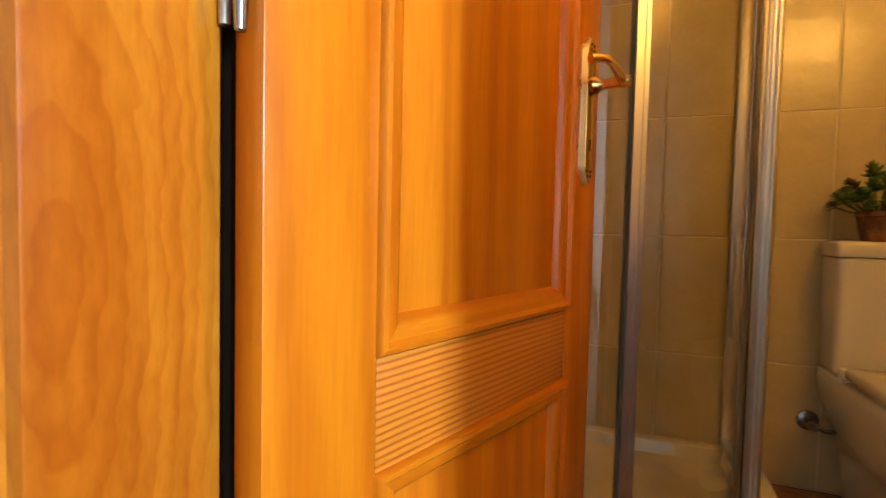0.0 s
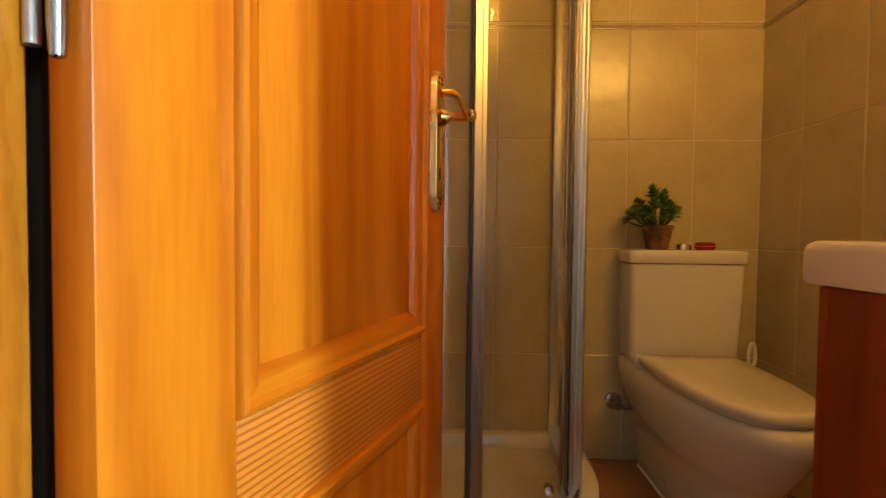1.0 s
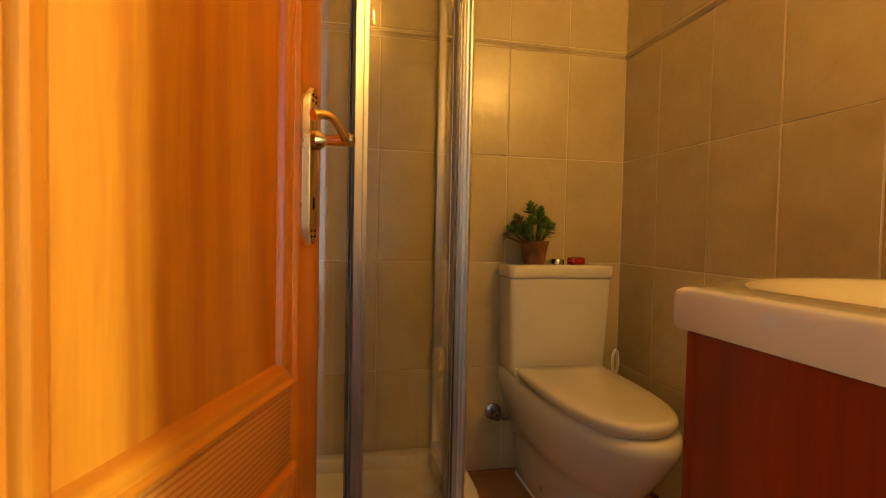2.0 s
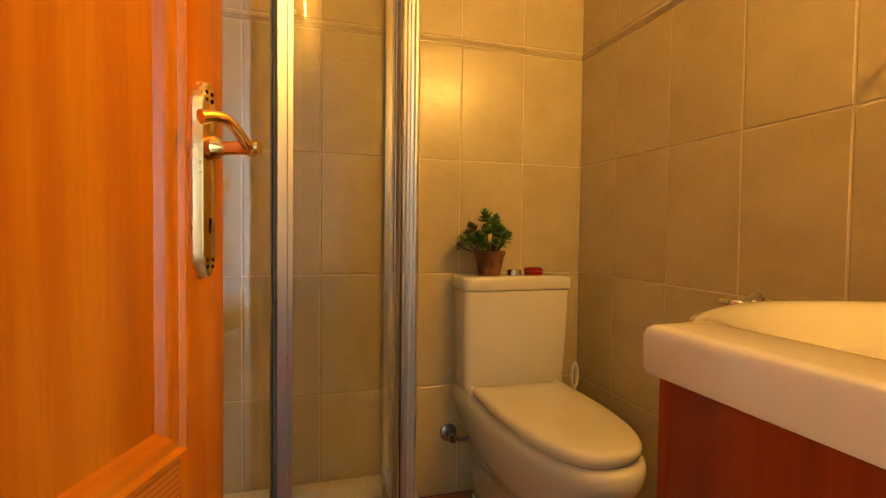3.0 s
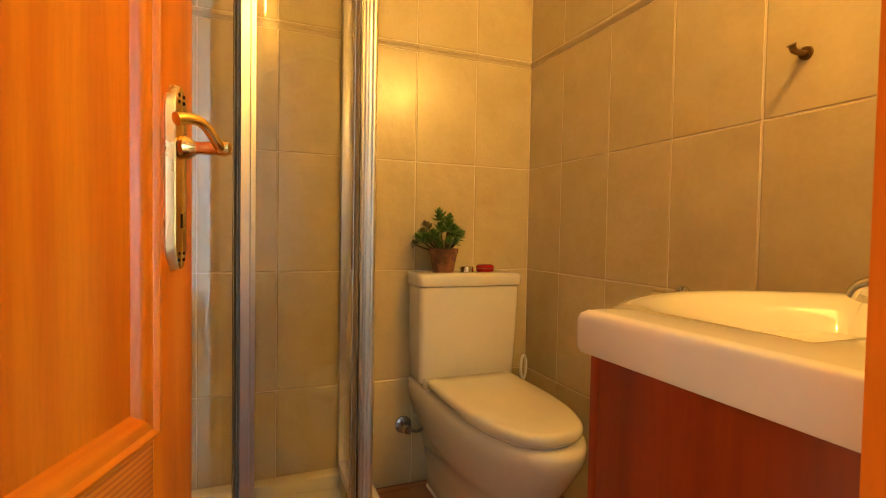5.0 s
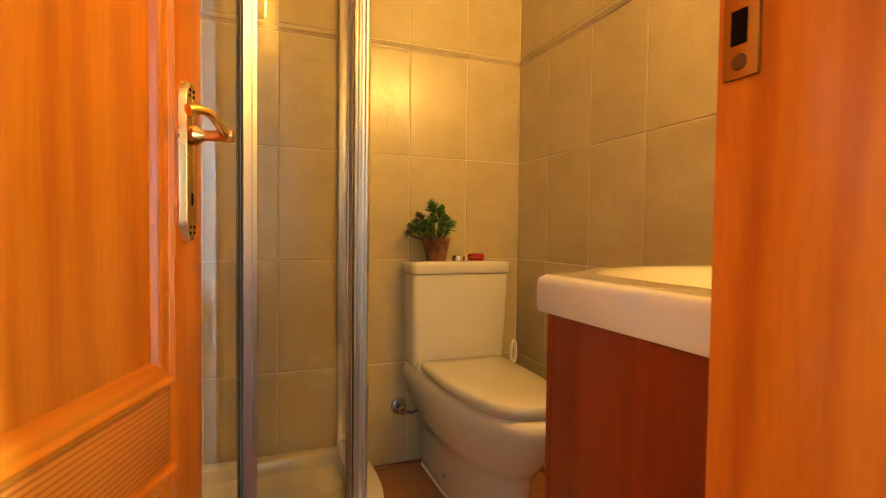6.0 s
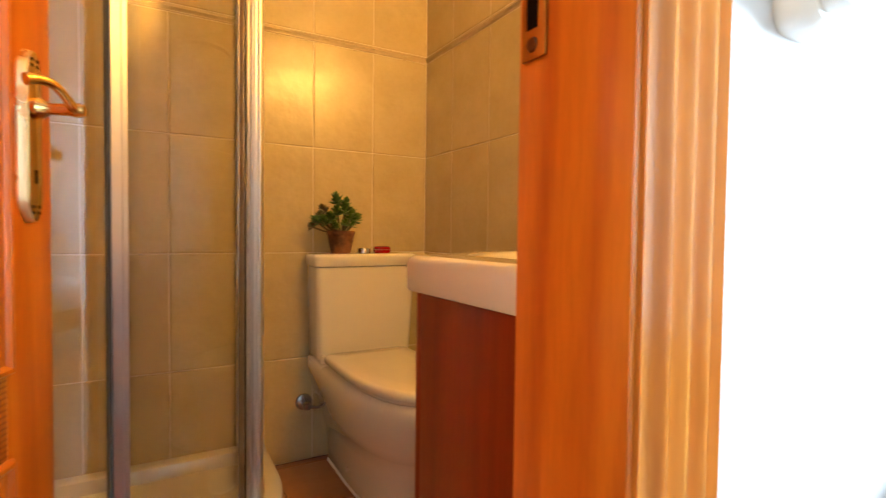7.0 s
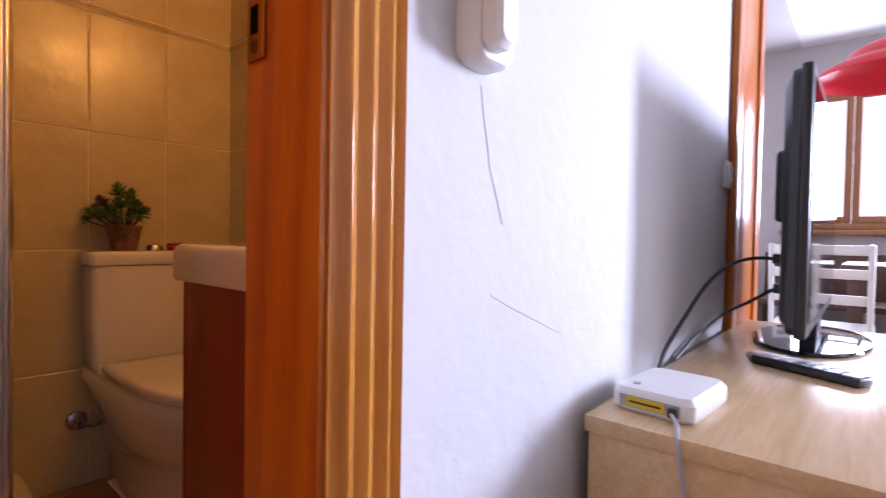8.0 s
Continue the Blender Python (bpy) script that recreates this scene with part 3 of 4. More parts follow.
def post(name, a, r, wid, dep, parent, material=M_ALU):
    """An upright aluminium profile with a groove down its faces."""
    ang = radians(a)
    hw, hd = wid / 2, dep / 2
    prof = [(-hw, -hd), (-hw * 0.3, -hd), (-hw * 0.25, -hd * 0.8), (hw * 0.25, -hd * 0.8), (hw * 0.3, -hd), (hw, -hd), (hw, -hd * 0.2), (hw * 0.85, 0), (hw, hd * 0.2), (hw, hd),
            (hw * 0.35, hd), (hw * 0.28, hd * 0.82), (-hw * 0.28, hd * 0.82), (-hw * 0.35, hd), (-hw, hd), (-hw, hd * 0.2), (-hw * 0.85, 0), (-hw, -hd * 0.2)]
    bm = B()
    rings_mesh(bm, [[((r + q) * math.cos(ang) + p * math.sin(ang), -(r + q) * math.sin(ang) + p * math.cos(ang), z) for p, q in prof] for z in (0.0, GZ1 + 0.03)])
    return part(name, bm, material, parent)


A1, A2 = 69.6, 27.5
door_l = part("curved_door", curved(B(), RG - 0.012, A2 + 2.5, A1 - 1.5, GZ0, GZ1, 0.005), M_GLASS, shower, "clear curved sliding glass door")
door_l.visible_shadow = False
side = B()
box(side, (RG + 0.001, 0.0005, GZ0), (RG + 0.007, YB - CY - 0.025, GZ1))
pane = part("side_pane", side, M_GLASS, shower, smooth=False)
pane.visible_shadow = False
pane = part("curved_pane", curved(B(), RG + 0.004, A1 + 2.5, 90.0, GZ0, GZ1, 0.005, 8), M_GLASS, shower)
pane.visible_shadow = False
side = B()
box(side, (XL - CX + 0.025, -RG - 0.003, GZ0), (0.0, -RG + 0.003, GZ1))
pane = part("side_pane", side, M_GLASS, shower, smooth=False)
pane.visible_shadow = False
post("door_post", A1, RG, 0.027, 0.030, shower)
post("door_seal", A1 + 1.9, RG, 0.005, 0.024, shower, M_RUBBER)


def ribbed_post(name, a, r, wid, dep, ribs, parent):
    """An upright aluminium profile whose end face carries a row of rounded ribs."""
    ang, hw, hd = radians(a), wid / 2, dep / 2
    prof = [(hw, -hd), (hw, hd)]
    for i in range(ribs * 6 + 1):
        u = i / (ribs * 6)
        prof.append((-hw - 0.0035 * abs(math.sin(math.pi * ribs * u)) ** 0.7, hd - dep * u))
    rings = [[((r + q) * math.cos(ang) + p * math.sin(ang), -(r + q) * math.sin(ang) + p * math.cos(ang), z) for p, q in prof] for z in (0.0, GZ1 + 0.03)]
    return part(name, rings_mesh(B(), rings), M_ALU, parent, "ribbed satin aluminium post")


ribbed_post("fixed_post", 20.0, RG + 0.003, 0.030, 0.044, 4, shower)
post("door_seal", 24.5, RG - 0.024, 0.010, 0.012, shower, M_BROWN_SEAL)
post("door_seal", 27.0, RG - 0.016, 0.006, 0.016, shower, M_BROWN_SEAL)
pane = part("curved_pane", curved(B(), RG + 0.004, 0.0, A2 + 2.0, GZ0, GZ1, 0.005, 12), M_GLASS, shower)
pane.visible_shadow = False
for pts in (((RG - 0.015, YB - CY - 0.028), (RG + 0.015, YB - CY - 0.002)), ((XL - CX + 0.002, -RG - 0.015), (XL - CX + 0.028, -RG + 0.015))):
    part("wall_profile", box(B(), (*pts[0], 0.0), (*pts[1], GZ1 + 0.03), 0.002), M_ALU, shower)
for z0, z1 in ((0.0, GZ0), (GZ1, GZ1 + 0.035)):
    bm = curved(B(), RG, 0, 90, z0, z1, 0.034)
    box(bm, (RG - 0.017, 0, z0), (RG + 0.017, YB - CY - 0.03, z1))
    box(bm, (XL - CX + 0.03, -RG - 0.017, z0), (0, -RG + 0.017, z1))
    part("track", bm, M_ALU, shower)
part("seal_strip", curved(B(), RG + 0.0195, 0, 60, -0.0005, 0.022, 0.004), M_RUBBER, shower, "dark rubber seal along the bottom track")
for z in (0.06, 1.80):
    part("roller", lathe(B(), [(0.0001, -0.01), (0.012, -0.01), (0.012, 0.01), (0.0001, 0.012)], ((RG - 0.03) * math.cos(radians(A2 + 8)), -(RG - 0.03) * math.sin(radians(A2 + 8)), z), 12, rotx), M_CHROME, shower)

# ---- toilet ----
TX = 1.03
toilet = thing("toilet", "white close-coupled china toilet with closed lid", "toilet", pose(TX, 0, 0))


def dshape(hw, y0, y1, z, n=28, frac=0.62, power=2.1, dx=0.0):
    """An egg outline: straight back at y1, sides, and a rounded front at y0."""
    straight = y0 + (y1 - y0) * frac
    out = []
    for i in range(n + 1):
        a = math.pi * i / n
        c, s = math.cos(a), math.sin(a)
        out.append((dx - hw * math.copysign(abs(c) ** (2 / power), c), straight - (straight - y0) * abs(s) ** (2 / power), z))
    rr = min(0.025, hw * 0.3)
    for a in range(5):
        t = math.pi / 2 * a / 4
        out.append((dx + hw - rr + rr * math.cos(t), y1 - rr + rr * math.sin(t), z))
    for a in range(5):
        t = math.pi / 2 + math.pi / 2 * a / 4
        out.append((dx - hw + rr + rr * math.cos(t), y1 - rr + rr * math.sin(t), z))
    return out


secs = [(0.100, 1.67, 2.225, 0.0), (0.106, 1.66, 2.228, 0.012), (0.106, 1.66, 2.228, 0.05), (0.120, 1.645, 2.23, 0.15), (0.131, 1.63, 2.232, 0.195), (0.137, 1.618, 2.232, 0.203), (0.148, 1.595, 2.234, 0.235),
        (0.163, 1.555, 2.236, 0.285), (0.176, 1.524, 2.238, 0.335), (0.180, 1.512, 2.24, 0.360), (0.180, 1.511, 2.24, 0.378), (0.177, 1.514, 2.24, 0.389), (0.170, 1.522, 2.238, 0.396), (0.158, 1.535, 2.236, 0.399)]
bm = rings_mesh(B(), [dshape(*q, frac=0.60) for q in secs])
box(bm, (-0.177, 2.055, 0.372), (0.184, 2.238, 0.403), 0.010, 3)
part("bowl", bm, M_CERAMIC, toilet, "glazed china bowl with skirted foot")
part("sealant_bead", rings_mesh(B(), [dshape(0.100 + w, 1.67 - w, 2.228, z, frac=0.60) for w, z in ((0.009, 0.0), (0.008, 0.004), (0.003, 0.008))]), M_WHITEPL, toilet, "white silicone bead along the floor")
bm = rings_mesh(B(), [dshape(h, a, b, z, frac=0.70, power=2.5, dx=-0.010) for h, a, b, z in ((0.142, 1.547, 2.035, 0.398), (0.145, 1.544, 2.04, 0.401), (0.145, 1.544, 2.04, 0.410), (0.142, 1.547, 2.038, 0.4115))])
part("seat_ring", bm, M_SEAT, toilet)
lid_rows = [(0.150, 1.539, 2.062, 0.411), (0.1565, 1.5315, 2.068, 0.4125), (0.1585, 1.529, 2.07, 0.416), (0.159, 1.5285, 2.07, 0.426), (0.1575, 1.530, 2.069, 0.4315), (0.1545, 1.533, 2.067, 0.4355), (0.150, 1.538, 2.064, 0.4385), (0.143, 1.546, 2.059, 0.4402), (0.09, 1.62, 2.0, 0.4415)]
bm = rings_mesh(B(), [dshape(h, a, b, z, frac=0.70, power=2.5, dx=-0.010) for h, a, b, z in lid_rows])
part("lid", bm, M_SEAT, toilet, "closed glossy white lid")
for sx in (-1, 1):
    part("lid_hinge", lathe(B(), [(0.0001, 0), (0.014, 0), (0.015, 0.01), (0.012, 0.026), (0.0001, 0.03)], (sx * 0.150 - 0.008, 2.082, 0.404), 16), M_CERAMIC, toilet)
part("floor_bolt", lathe(B(), [(0.0001, 0), (0.009, 0), (0.008, 0.005), (0.0001, 0.007)], (-0.108, 1.97, 0.065), 14, pose(0, 0, 0, 0, -90, 0)), M_STEEL, toilet)


def rrect(x0, x1, y0, y1, r, z, n=5):
    out = []
    for cx, cy, a0 in ((x1 - r, y1 - r, 0), (x0 + r, y1 - r, 90), (x0 + r, y0 + r, 180), (x1 - r, y0 + r, 270)):
        for i in range(n + 1):
            a = radians(a0 + 90 * i / n)
            out.append((cx + r * math.cos(a), cy + r * math.sin(a), z))
    return out


bm = rings_mesh(B(), [rrect(a - TX, b - TX, c, d, r, z) for a, b, c, d, r, z in ((0.866, 1.204, 2.116, 2.236, 0.02, 0.4035), (0.866, 1.204, 2.116, 2.236, 0.02, 0.4085), (0.857, 1.214, 2.106, 2.238, 0.02, 0.411), (0.855, 1.217, 2.104, 2.238, 0.021, 0.417), (0.852, 1.226, 2.100, 2.24, 0.021, 0.58), (0.850, 1.230, 2.097, 2.24, 0.021, 0.724), (0.850, 1.230, 2.097, 2.24, 0.02, 0.733), (0.853, 1.227, 2.100, 2.238, 0.018, 0.7365), (0.860, 1.220, 2.107, 2.236, 0.018, 0.738))])
part("cistern", bm, M_CERAMIC, toilet, "tall white china cistern")
bm = rings_mesh(B(), [rrect(a - TX, b - TX, c, d, r, z) for a, b, c, d, r, z in ((0.854, 1.226, 2.103, 2.238, 0.018, 0.7375), (0.846, 1.235, 2.093, 2.242, 0.022, 0.739), (0.844, 1.238, 2.090, 2.243, 0.024, 0.744), (0.843, 1.239, 2.089, 2.243, 0.024, 0.772), (0.8445, 1.2375, 2.0905, 2.242, 0.024, 0.777), (0.848, 1.234, 2.094, 2.239, 0.024, 0.781), (0.855, 1.227, 2.101, 2.233, 0.024, 0.7835), (0.89, 1.18, 2.13, 2.21, 0.03, 0.7845))])
cl = part("cistern_lid", bm, M_CERAMIC, toilet)
part("flush_button", lathe(B(), [(0.0001, 0), (0.026, 0), (0.026, 0.014), (0.023, 0.018), (0.021, 0.017), (0.0001, 0.0165)], (1.046 - TX, 2.165, 0.784), 24), M_CHROME, cl, "chrome push button")

# angle valve and hose
valve = thing("angle_valve", "chrome angle valve with hose on the tiled wall", "valve", pose(0.843, YB, 0.222))
part("rose", lathe(B(), [(0.0001, 0.0), (0.031, 0.0), (0.030, 0.007), (0.018, 0.013), (0.0001, 0.013)], (0, 0, 0), 20, rotx), M_VALVE, valve)
part("body", lathe(B(), [(0.0001, 0.0), (0.010, 0.0), (0.010, 0.03), (0.014, 0.032), (0.016, 0.05), (0.013, 0.058), (0.0001, 0.06)], (0, -0.008, 0), 16, rotx), M_VALVE, valve)
part("hose", tube(B(), smooth_path([(0.0, -0.03, 0.0), (0.02, -0.032, -0.012), (0.045, -0.035, -0.018), (0.075, -0.035, -0.005), (0.10, -0.03, 0.04)]), 0.006), M_VALVE, valve)

# toilet brush beside the bowl
brush = thing("toilet_brush", "white toilet brush with looped handle in a holder", "toilet brush", pose(1.292, 2.165, 0))
part("holder", lathe(B(), [(0.0001, 0.0), (0.042, 0.0), (0.045, 0.01), (0.040, 0.13), (0.043, 0.135), (0.036, 0.137), (0.033, 0.12), (0.0001, 0.115)], (0, 0, 0), 22), M_WHITEPL, brush)
part("stem", tube(B(), [(0, 0, 0.11), (0, 0, 0.25), (0, 0, 0.372)], 0.006), M_WHITEPL, brush)
loop = [(0.015 * math.sin(a), 0.006 * math.sin(a), 0.416 - 0.045 * math.cos(a)) for a in (2 * math.pi * i / 24 for i in range(25))]
part("handle_loop", tube(B(), loop, 0.0055, 8), M_WHITEPL, brush)

# red soap case on the cistern
red = thing("red_case", "glossy red plastic case lying on the cistern lid", "soap case", pose(1.116, 2.155, 0.7845, 0, 0, 6))
bm = B()
rings_mesh(bm, [rrect(-0.034 * s, 0.034 * s, -0.022 * s, 0.022 * s, 0.02 * s, z) for s, z in ((0.86, 0.0), (1.0, 0.005), (1.0, 0.011))])
part("body", bm, M_RED, red)
bm = rings_mesh(B(), [rrect(-0.034 * s, 0.034 * s, -0.022 * s, 0.022 * s, 0.02 * s, z) for s, z in ((0.99, 0.0125), (1.0, 0.016), (0.9, 0.023), (0.6, 0.026))])
part("cap", bm, M_RED, red)

# ---- potted succulent ----
plant = thing("potted_plant", "small green succulent in a terracotta pot on the cistern", "plant", pose(0.951, 2.15, 0.7845))
part("pot", lathe(B(), [(0.0001, 0.0), (0.034, 0.0), (0.036, 0.003), (0.048, 0.066), (0.0485, 0.067), (0.0505, 0.068), (0.0520, 0.080), (0.051, 0.082), (0.046, 0.082), (0.044, 0.070), (0.0001, 0.069)], (0, 0, 0), 28), M_POT, plant, "weathered terracotta pot")
part("soil", lathe(B(), [(0.0001, 0.070), (0.044, 0.070), (0.040, 0.073), (0.0001, 0.076)], (0, 0, 0), 20), M_SOIL, plant)
rng = random.Random(5)


def leaf(bm, base, direction, length, width):
    """One thick pointed succulent leaf."""
    d = Vector(direction).normalized()
    side = d.cross(Vector((0, 0, 1)))
    side = side.normalized() if side.length > 0.05 else Vector((1, 0, 0))
    up = side.cross(d).normalized()
    base = Vector(base)
    rings = []
    for t, w in ((0.0, 0.25), (0.3, 0.8), (0.65, 1.0), (0.88, 0.6), (1.0, 0.08)):
        c = base + d * length * t + up * length * 0.22 * t * t
        rings.append([c + side * width * w * x + up * width * 0.38 * w * y for x, y in ((-1, 0), (-0.3, -0.8), (0.5, -0.7), (1, 0), (0.5, 0.6), (-0.5, 0.6))])
    rings_mesh(bm, rings)


def rosette(bm, centre, axis, radius, whorls):
    axis = Vector(axis).normalized()
    e1 = axis.orthogonal().normalized()
    e2 = axis.cross(e1)
    for w in range(whorls):
        f = 1 - w / whorls
        count = 9 if w < whorls - 1 else 5
        for i in range(count):
            a = 2 * math.pi * (i / count + 0.13 * w) + rng.uniform(-0.15, 0.15)
            d = (e1 * math.cos(a) + e2 * math.sin(a)) * (0.35 + 0.75 * f) + axis * (0.25 + 1.0 * (1 - f))
            ln = radius * (0.55 + 0.45 * f) * rng.uniform(0.85, 1.12)
            leaf(bm, Vector(centre) + axis * radius * 0.28 * w, d, ln * 1.12, ln * 0.24)


green, purple, stems = B(), B(), B()
HEADS = [((-0.014, -0.004, 0.178), 0.030, 4, 0), ((0.012, -0.006, 0.164), 0.028, 4, 0), ((0.010, -0.014, 0.140), 0.034, 3, 0), ((-0.016, -0.016, 0.138), 0.033, 3, 0),
         ((0.026, -0.014, 0.122), 0.030, 4, 0), ((0.050, -0.004, 0.116), 0.026, 4, 0), ((0.058, 0.012, 0.130), 0.018, 3, 1), ((0.040, 0.018, 0.140), 0.020, 3, 1),
         ((-0.036, -0.018, 0.112), 0.030, 4, 0), ((-0.056, -0.012, 0.106), 0.028, 4, 0), ((-0.082, -0.004, 0.108), 0.026, 4, 0), ((-0.030, -0.036, 0.092), 0.022, 3, 0),
         ((-0.052, 0.010, 0.148), 0.024, 4, 1), ((-0.066, 0.012, 0.126), 0.024, 3, 1), ((-0.100, 0.006, 0.094), 0.018, 3, 1), ((0.004, -0.036, 0.102), 0.022, 3, 0), ((0.030, -0.030, 0.098), 0.018, 3, 0)]
for c, r, w, which in HEADS:
    ax = Vector((c[0] * 1.2, c[1] * 1.2, 0.07)).normalized()
    rosette(purple if which else green, c, ax, r, w)
    tube(stems, smooth_path([(c[0] * 0.25, c[1] * 0.25, 0.07), (c[0] * 0.7, c[1] * 0.7, (c[2] + 0.07) / 2), c], 3), 0.0032, 6)
part("stem", stems, M_LEAF_PURPLE, plant)
part("foliage", green, M_LEAF, plant)
part("foliage", purple, M_LEAF_PURPLE, plant, "purple-tinged leaves")

# ---- vanity and basin ----
VX = 1.02
vanity = thing("vanity_cabinet", "red-brown cherry veneer vanity cabinet under the basin", "cabinet", pose(VX, YF, 0))
part("body", box(B(), (-0.317, 0.004, 0.02), (0.317, 0.308, 0.774), 0.0015), M_VANITY, vanity)
for sx in (-1, 1):
    d = part("door", box(B(), (min(sx * 0.003, sx * 0.315), 0.3085, 0.05), (max(sx * 0.003, sx * 0.315), 0.326, 0.7735), 0.002), M_VANITY, vanity)
    part("handle", tube(B(), smooth_path([(sx * 0.04, 0.326, 0.60), (sx * 0.04, 0.350, 0.61), (sx * 0.04, 0.350, 0.69), (sx * 0.04, 0.326, 0.70)]), 0.005), M_CHROME, d)

basin = thing("washbasin", "white bow-fronted china washbasin on the vanity cabinet", "washbasin", pose(VX, YF, 0))


def bow(inset, z, n=40):
    """The basin's outline: straight shoulders and a bowed middle of the front."""
    hw, yb, ys, yc = 0.325 - inset, 0.004 + inset, 0.348 - inset, 0.468 - inset
    front = []
    for i in range(n + 1):
        x = hw - 2 * hw * i / n
        u = abs(x) / 0.262
        s = 0.0
        if u < 1:
            s = (0.5 + 0.5 * math.cos(math.pi * u)) ** 0.4
        front.append((x, ys + (yc - ys) * s, z))
    r = 0.012
    front[0] = (hw - 0.0, ys - r, z)
    front[-1] = (-hw + 0.0, ys - r, z)
    front.insert(1, (hw - r * 0.3, ys - r * 0.3, z))
    front.insert(-1, (-hw + r * 0.3, ys - r * 0.3, z))
    back = [(-hw + 2 * hw * i / 8, yb, z) for i in range(9)]
    return front + back


def dish(t, src):
    """A ring of the bowl, t of the way from the rim line to the drain, keeping a ledge for the tap."""
    out = []
    z = 0.8285 - 0.150 * (0.5 - 0.5 * math.cos(math.pi * min(1.0, t / 0.95)))
    for p in src:
        q = Vector((max(-0.248, min(0.248, p[0])), max(p[1], 0.112), 0))
        c = q.lerp(Vector((0, 0.26, 0)), t)
        out.append((c.x, c.y, z))
    return out


o = bow(0.020, 0.8)
rings = [bow(0.010, 0.7742), bow(0.002, 0.7760), bow(0.0, 0.781), bow(0.0, 0.816), bow(0.0025, 0.824), bow(0.008, 0.828), bow(0.016, 0.829)]
rings += [dish(t, o) for t in (0.0, 0.03, 0.07, 0.12, 0.18, 0.25, 0.33, 0.42, 0.51, 0.6, 0.7, 0.8, 0.93)]
part("bowl", rings_mesh(B(), rings), M_CERAMIC, basin)
part("drain", lathe(B(), [(0.0001, 0.677), (0.028, 0.6785), (0.027, 0.682), (0.0001, 0.681)], (0, 0.26, 0), 20), M_CHROME, basin)

tap = thing("basin_tap", "chrome single-lever mixer tap on the basin", "tap", pose(VX, YF + 0.068, 0.826))
part("body", lathe(B(), [(0.0001, 0), (0.026, 0), (0.026, 0.006), (0.021, 0.012), (0.020, 0.05), (0.022, 0.056), (0.0001, 0.06)], (0, 0, 0), 22), M_CHROME, tap)
part("spout", tube(B(), smooth_path([(0, 0.01, 0.030), (0, 0.05, 0.040), (0, 0.10, 0.044), (0, 0.135, 0.036), (0, 0.145, 0.022)]), 0.0125, 14), M_CHROME, tap)
part("lever", tube(B(), smooth_path([(0, 0, 0.055), (0, -0.005, 0.075), (0, 0.03, 0.092), (0, 0.08, 0.105)]), [0.018] * 6 + [0.011] * 6 + [0.007] * 7, 12), M_CHROME, tap)

# paper holder and robe hook on the right wall
holder = thing("paper_holder", "chrome toilet paper holder on the tiled wall", "paper holder", pose(XR, 1.49, 0.772))
part("plate", lathe(B(), [(0.0001, 0), (0.024, 0), (0.024, 0.006), (0.016, 0.011), (0.0001, 0.012)], (0, 0, 0), 20, pose(0, 0, 0, 0, -90, 0)), M_CHROME, holder)
part("arm", tube(B(), smooth_path([(0, 0, 0), (-0.03, 0, 0.0), (-0.045, 0, 0.0), (-0.055, 0.012, 0), (-0.055, 0.030, 0.0), (-0.055, 0.045, 0.0)]), 0.009), M_CHROME, holder)
M_BRONZE = metal("dark_bronze", (0.22, 0.13, 0.06), 0.3)
hook = thing("robe_hook", "small dark bronze robe hook on the tiled wall", "hook", pose(XR, 1.212, 1.292))
part("plate", lathe(B(), [(0.0001, 0), (0.014, 0), (0.013, 0.005), (0.0001, 0.007)], (0, 0, 0), 18, pose(0, 0, 0, 0, -90, 0)), M_BRONZE, hook)
part("peg", tube(B(), smooth_path([(0, 0, 0), (-0.02, 0, -0.002), (-0.038, 0, 0.0), (-0.046, 0, 0.010)]), [0.006] * 12 + [0.0065] * 5 + [0.009] * 2, 10), M_BRONZE, hook)

# two-bulb lamp over the basin
lamp = thing("vanity_lamp", "two-bulb chrome wall lamp above the basin, lit", "wall lamp", pose(1.175, YF, LAMP_Z))
part("back_plate", box(B(), (-0.16, 0.001, -0.03), (0.16, 0.018, 0.03), 0.006), M_CHROME, lamp)
for sx in (-0.095, 0.095):
    arm = part("arm", tube(B(), [(sx, 0.018, 0), (sx, 0.05, 0), (sx, 0.072, 0.0)], [0.010, 0.010, 0.016], 12), M_CHROME, lamp)
    bulb = part("bulb", lathe(B(), [(0.0001, -0.030), (0.010, -0.027), (0.0165, -0.016), (0.0185, 0.0), (0.0165, 0.014), (0.011, 0.024), (0.0001, 0.028)], (sx, LAMP_Y - YF, 0), 16), M_BULB, arm, "small glowing globe bulb")
    bulb.visible_shadow = False

# ---- hall and living room ----
sb = thing("tv_cabinet", "low pale birch veneer television cabinet against the wall", "cabinet", pose(1.09, 0.16, 0))
part("top", box(B(), (-0.004, -0.005, 0.567), (1.216, 0.436, 0.591), 0.0015), M_BIRCH, sb)
part("side_panel", box(B(), (0.0, 0.0, 0.0), (0.02, 0.43, 0.5668), 0.001), M_BIRCH, sb)
part("side_panel", box(B(), (1.19, 0.0, 0.0), (1.21, 0.43, 0.5668), 0.001), M_BIRCH, sb)
part("back_panel", box(B(), (0.0205, 0.42, 0.04), (1.1895, 0.43, 0.5665), 0.0), M_BIRCH, sb)
for i in range(2):
    d = part("door", box(B(), (0.022 + i * 0.584, 0.0, 0.06), (0.602 + i * 0.584, 0.018, 0.563), 0.002), M_BIRCH, sb)
    part("knob", lathe(B(), [(0.0001, 0), (0.006, 0), (0.006, 0.012), (0.013, 0.018), (0.012, 0.025), (0.0001, 0.027)], (0.56 if i == 0 else 0.66, 0.0, 0.40), 16, rotx), M_CHROME, d)
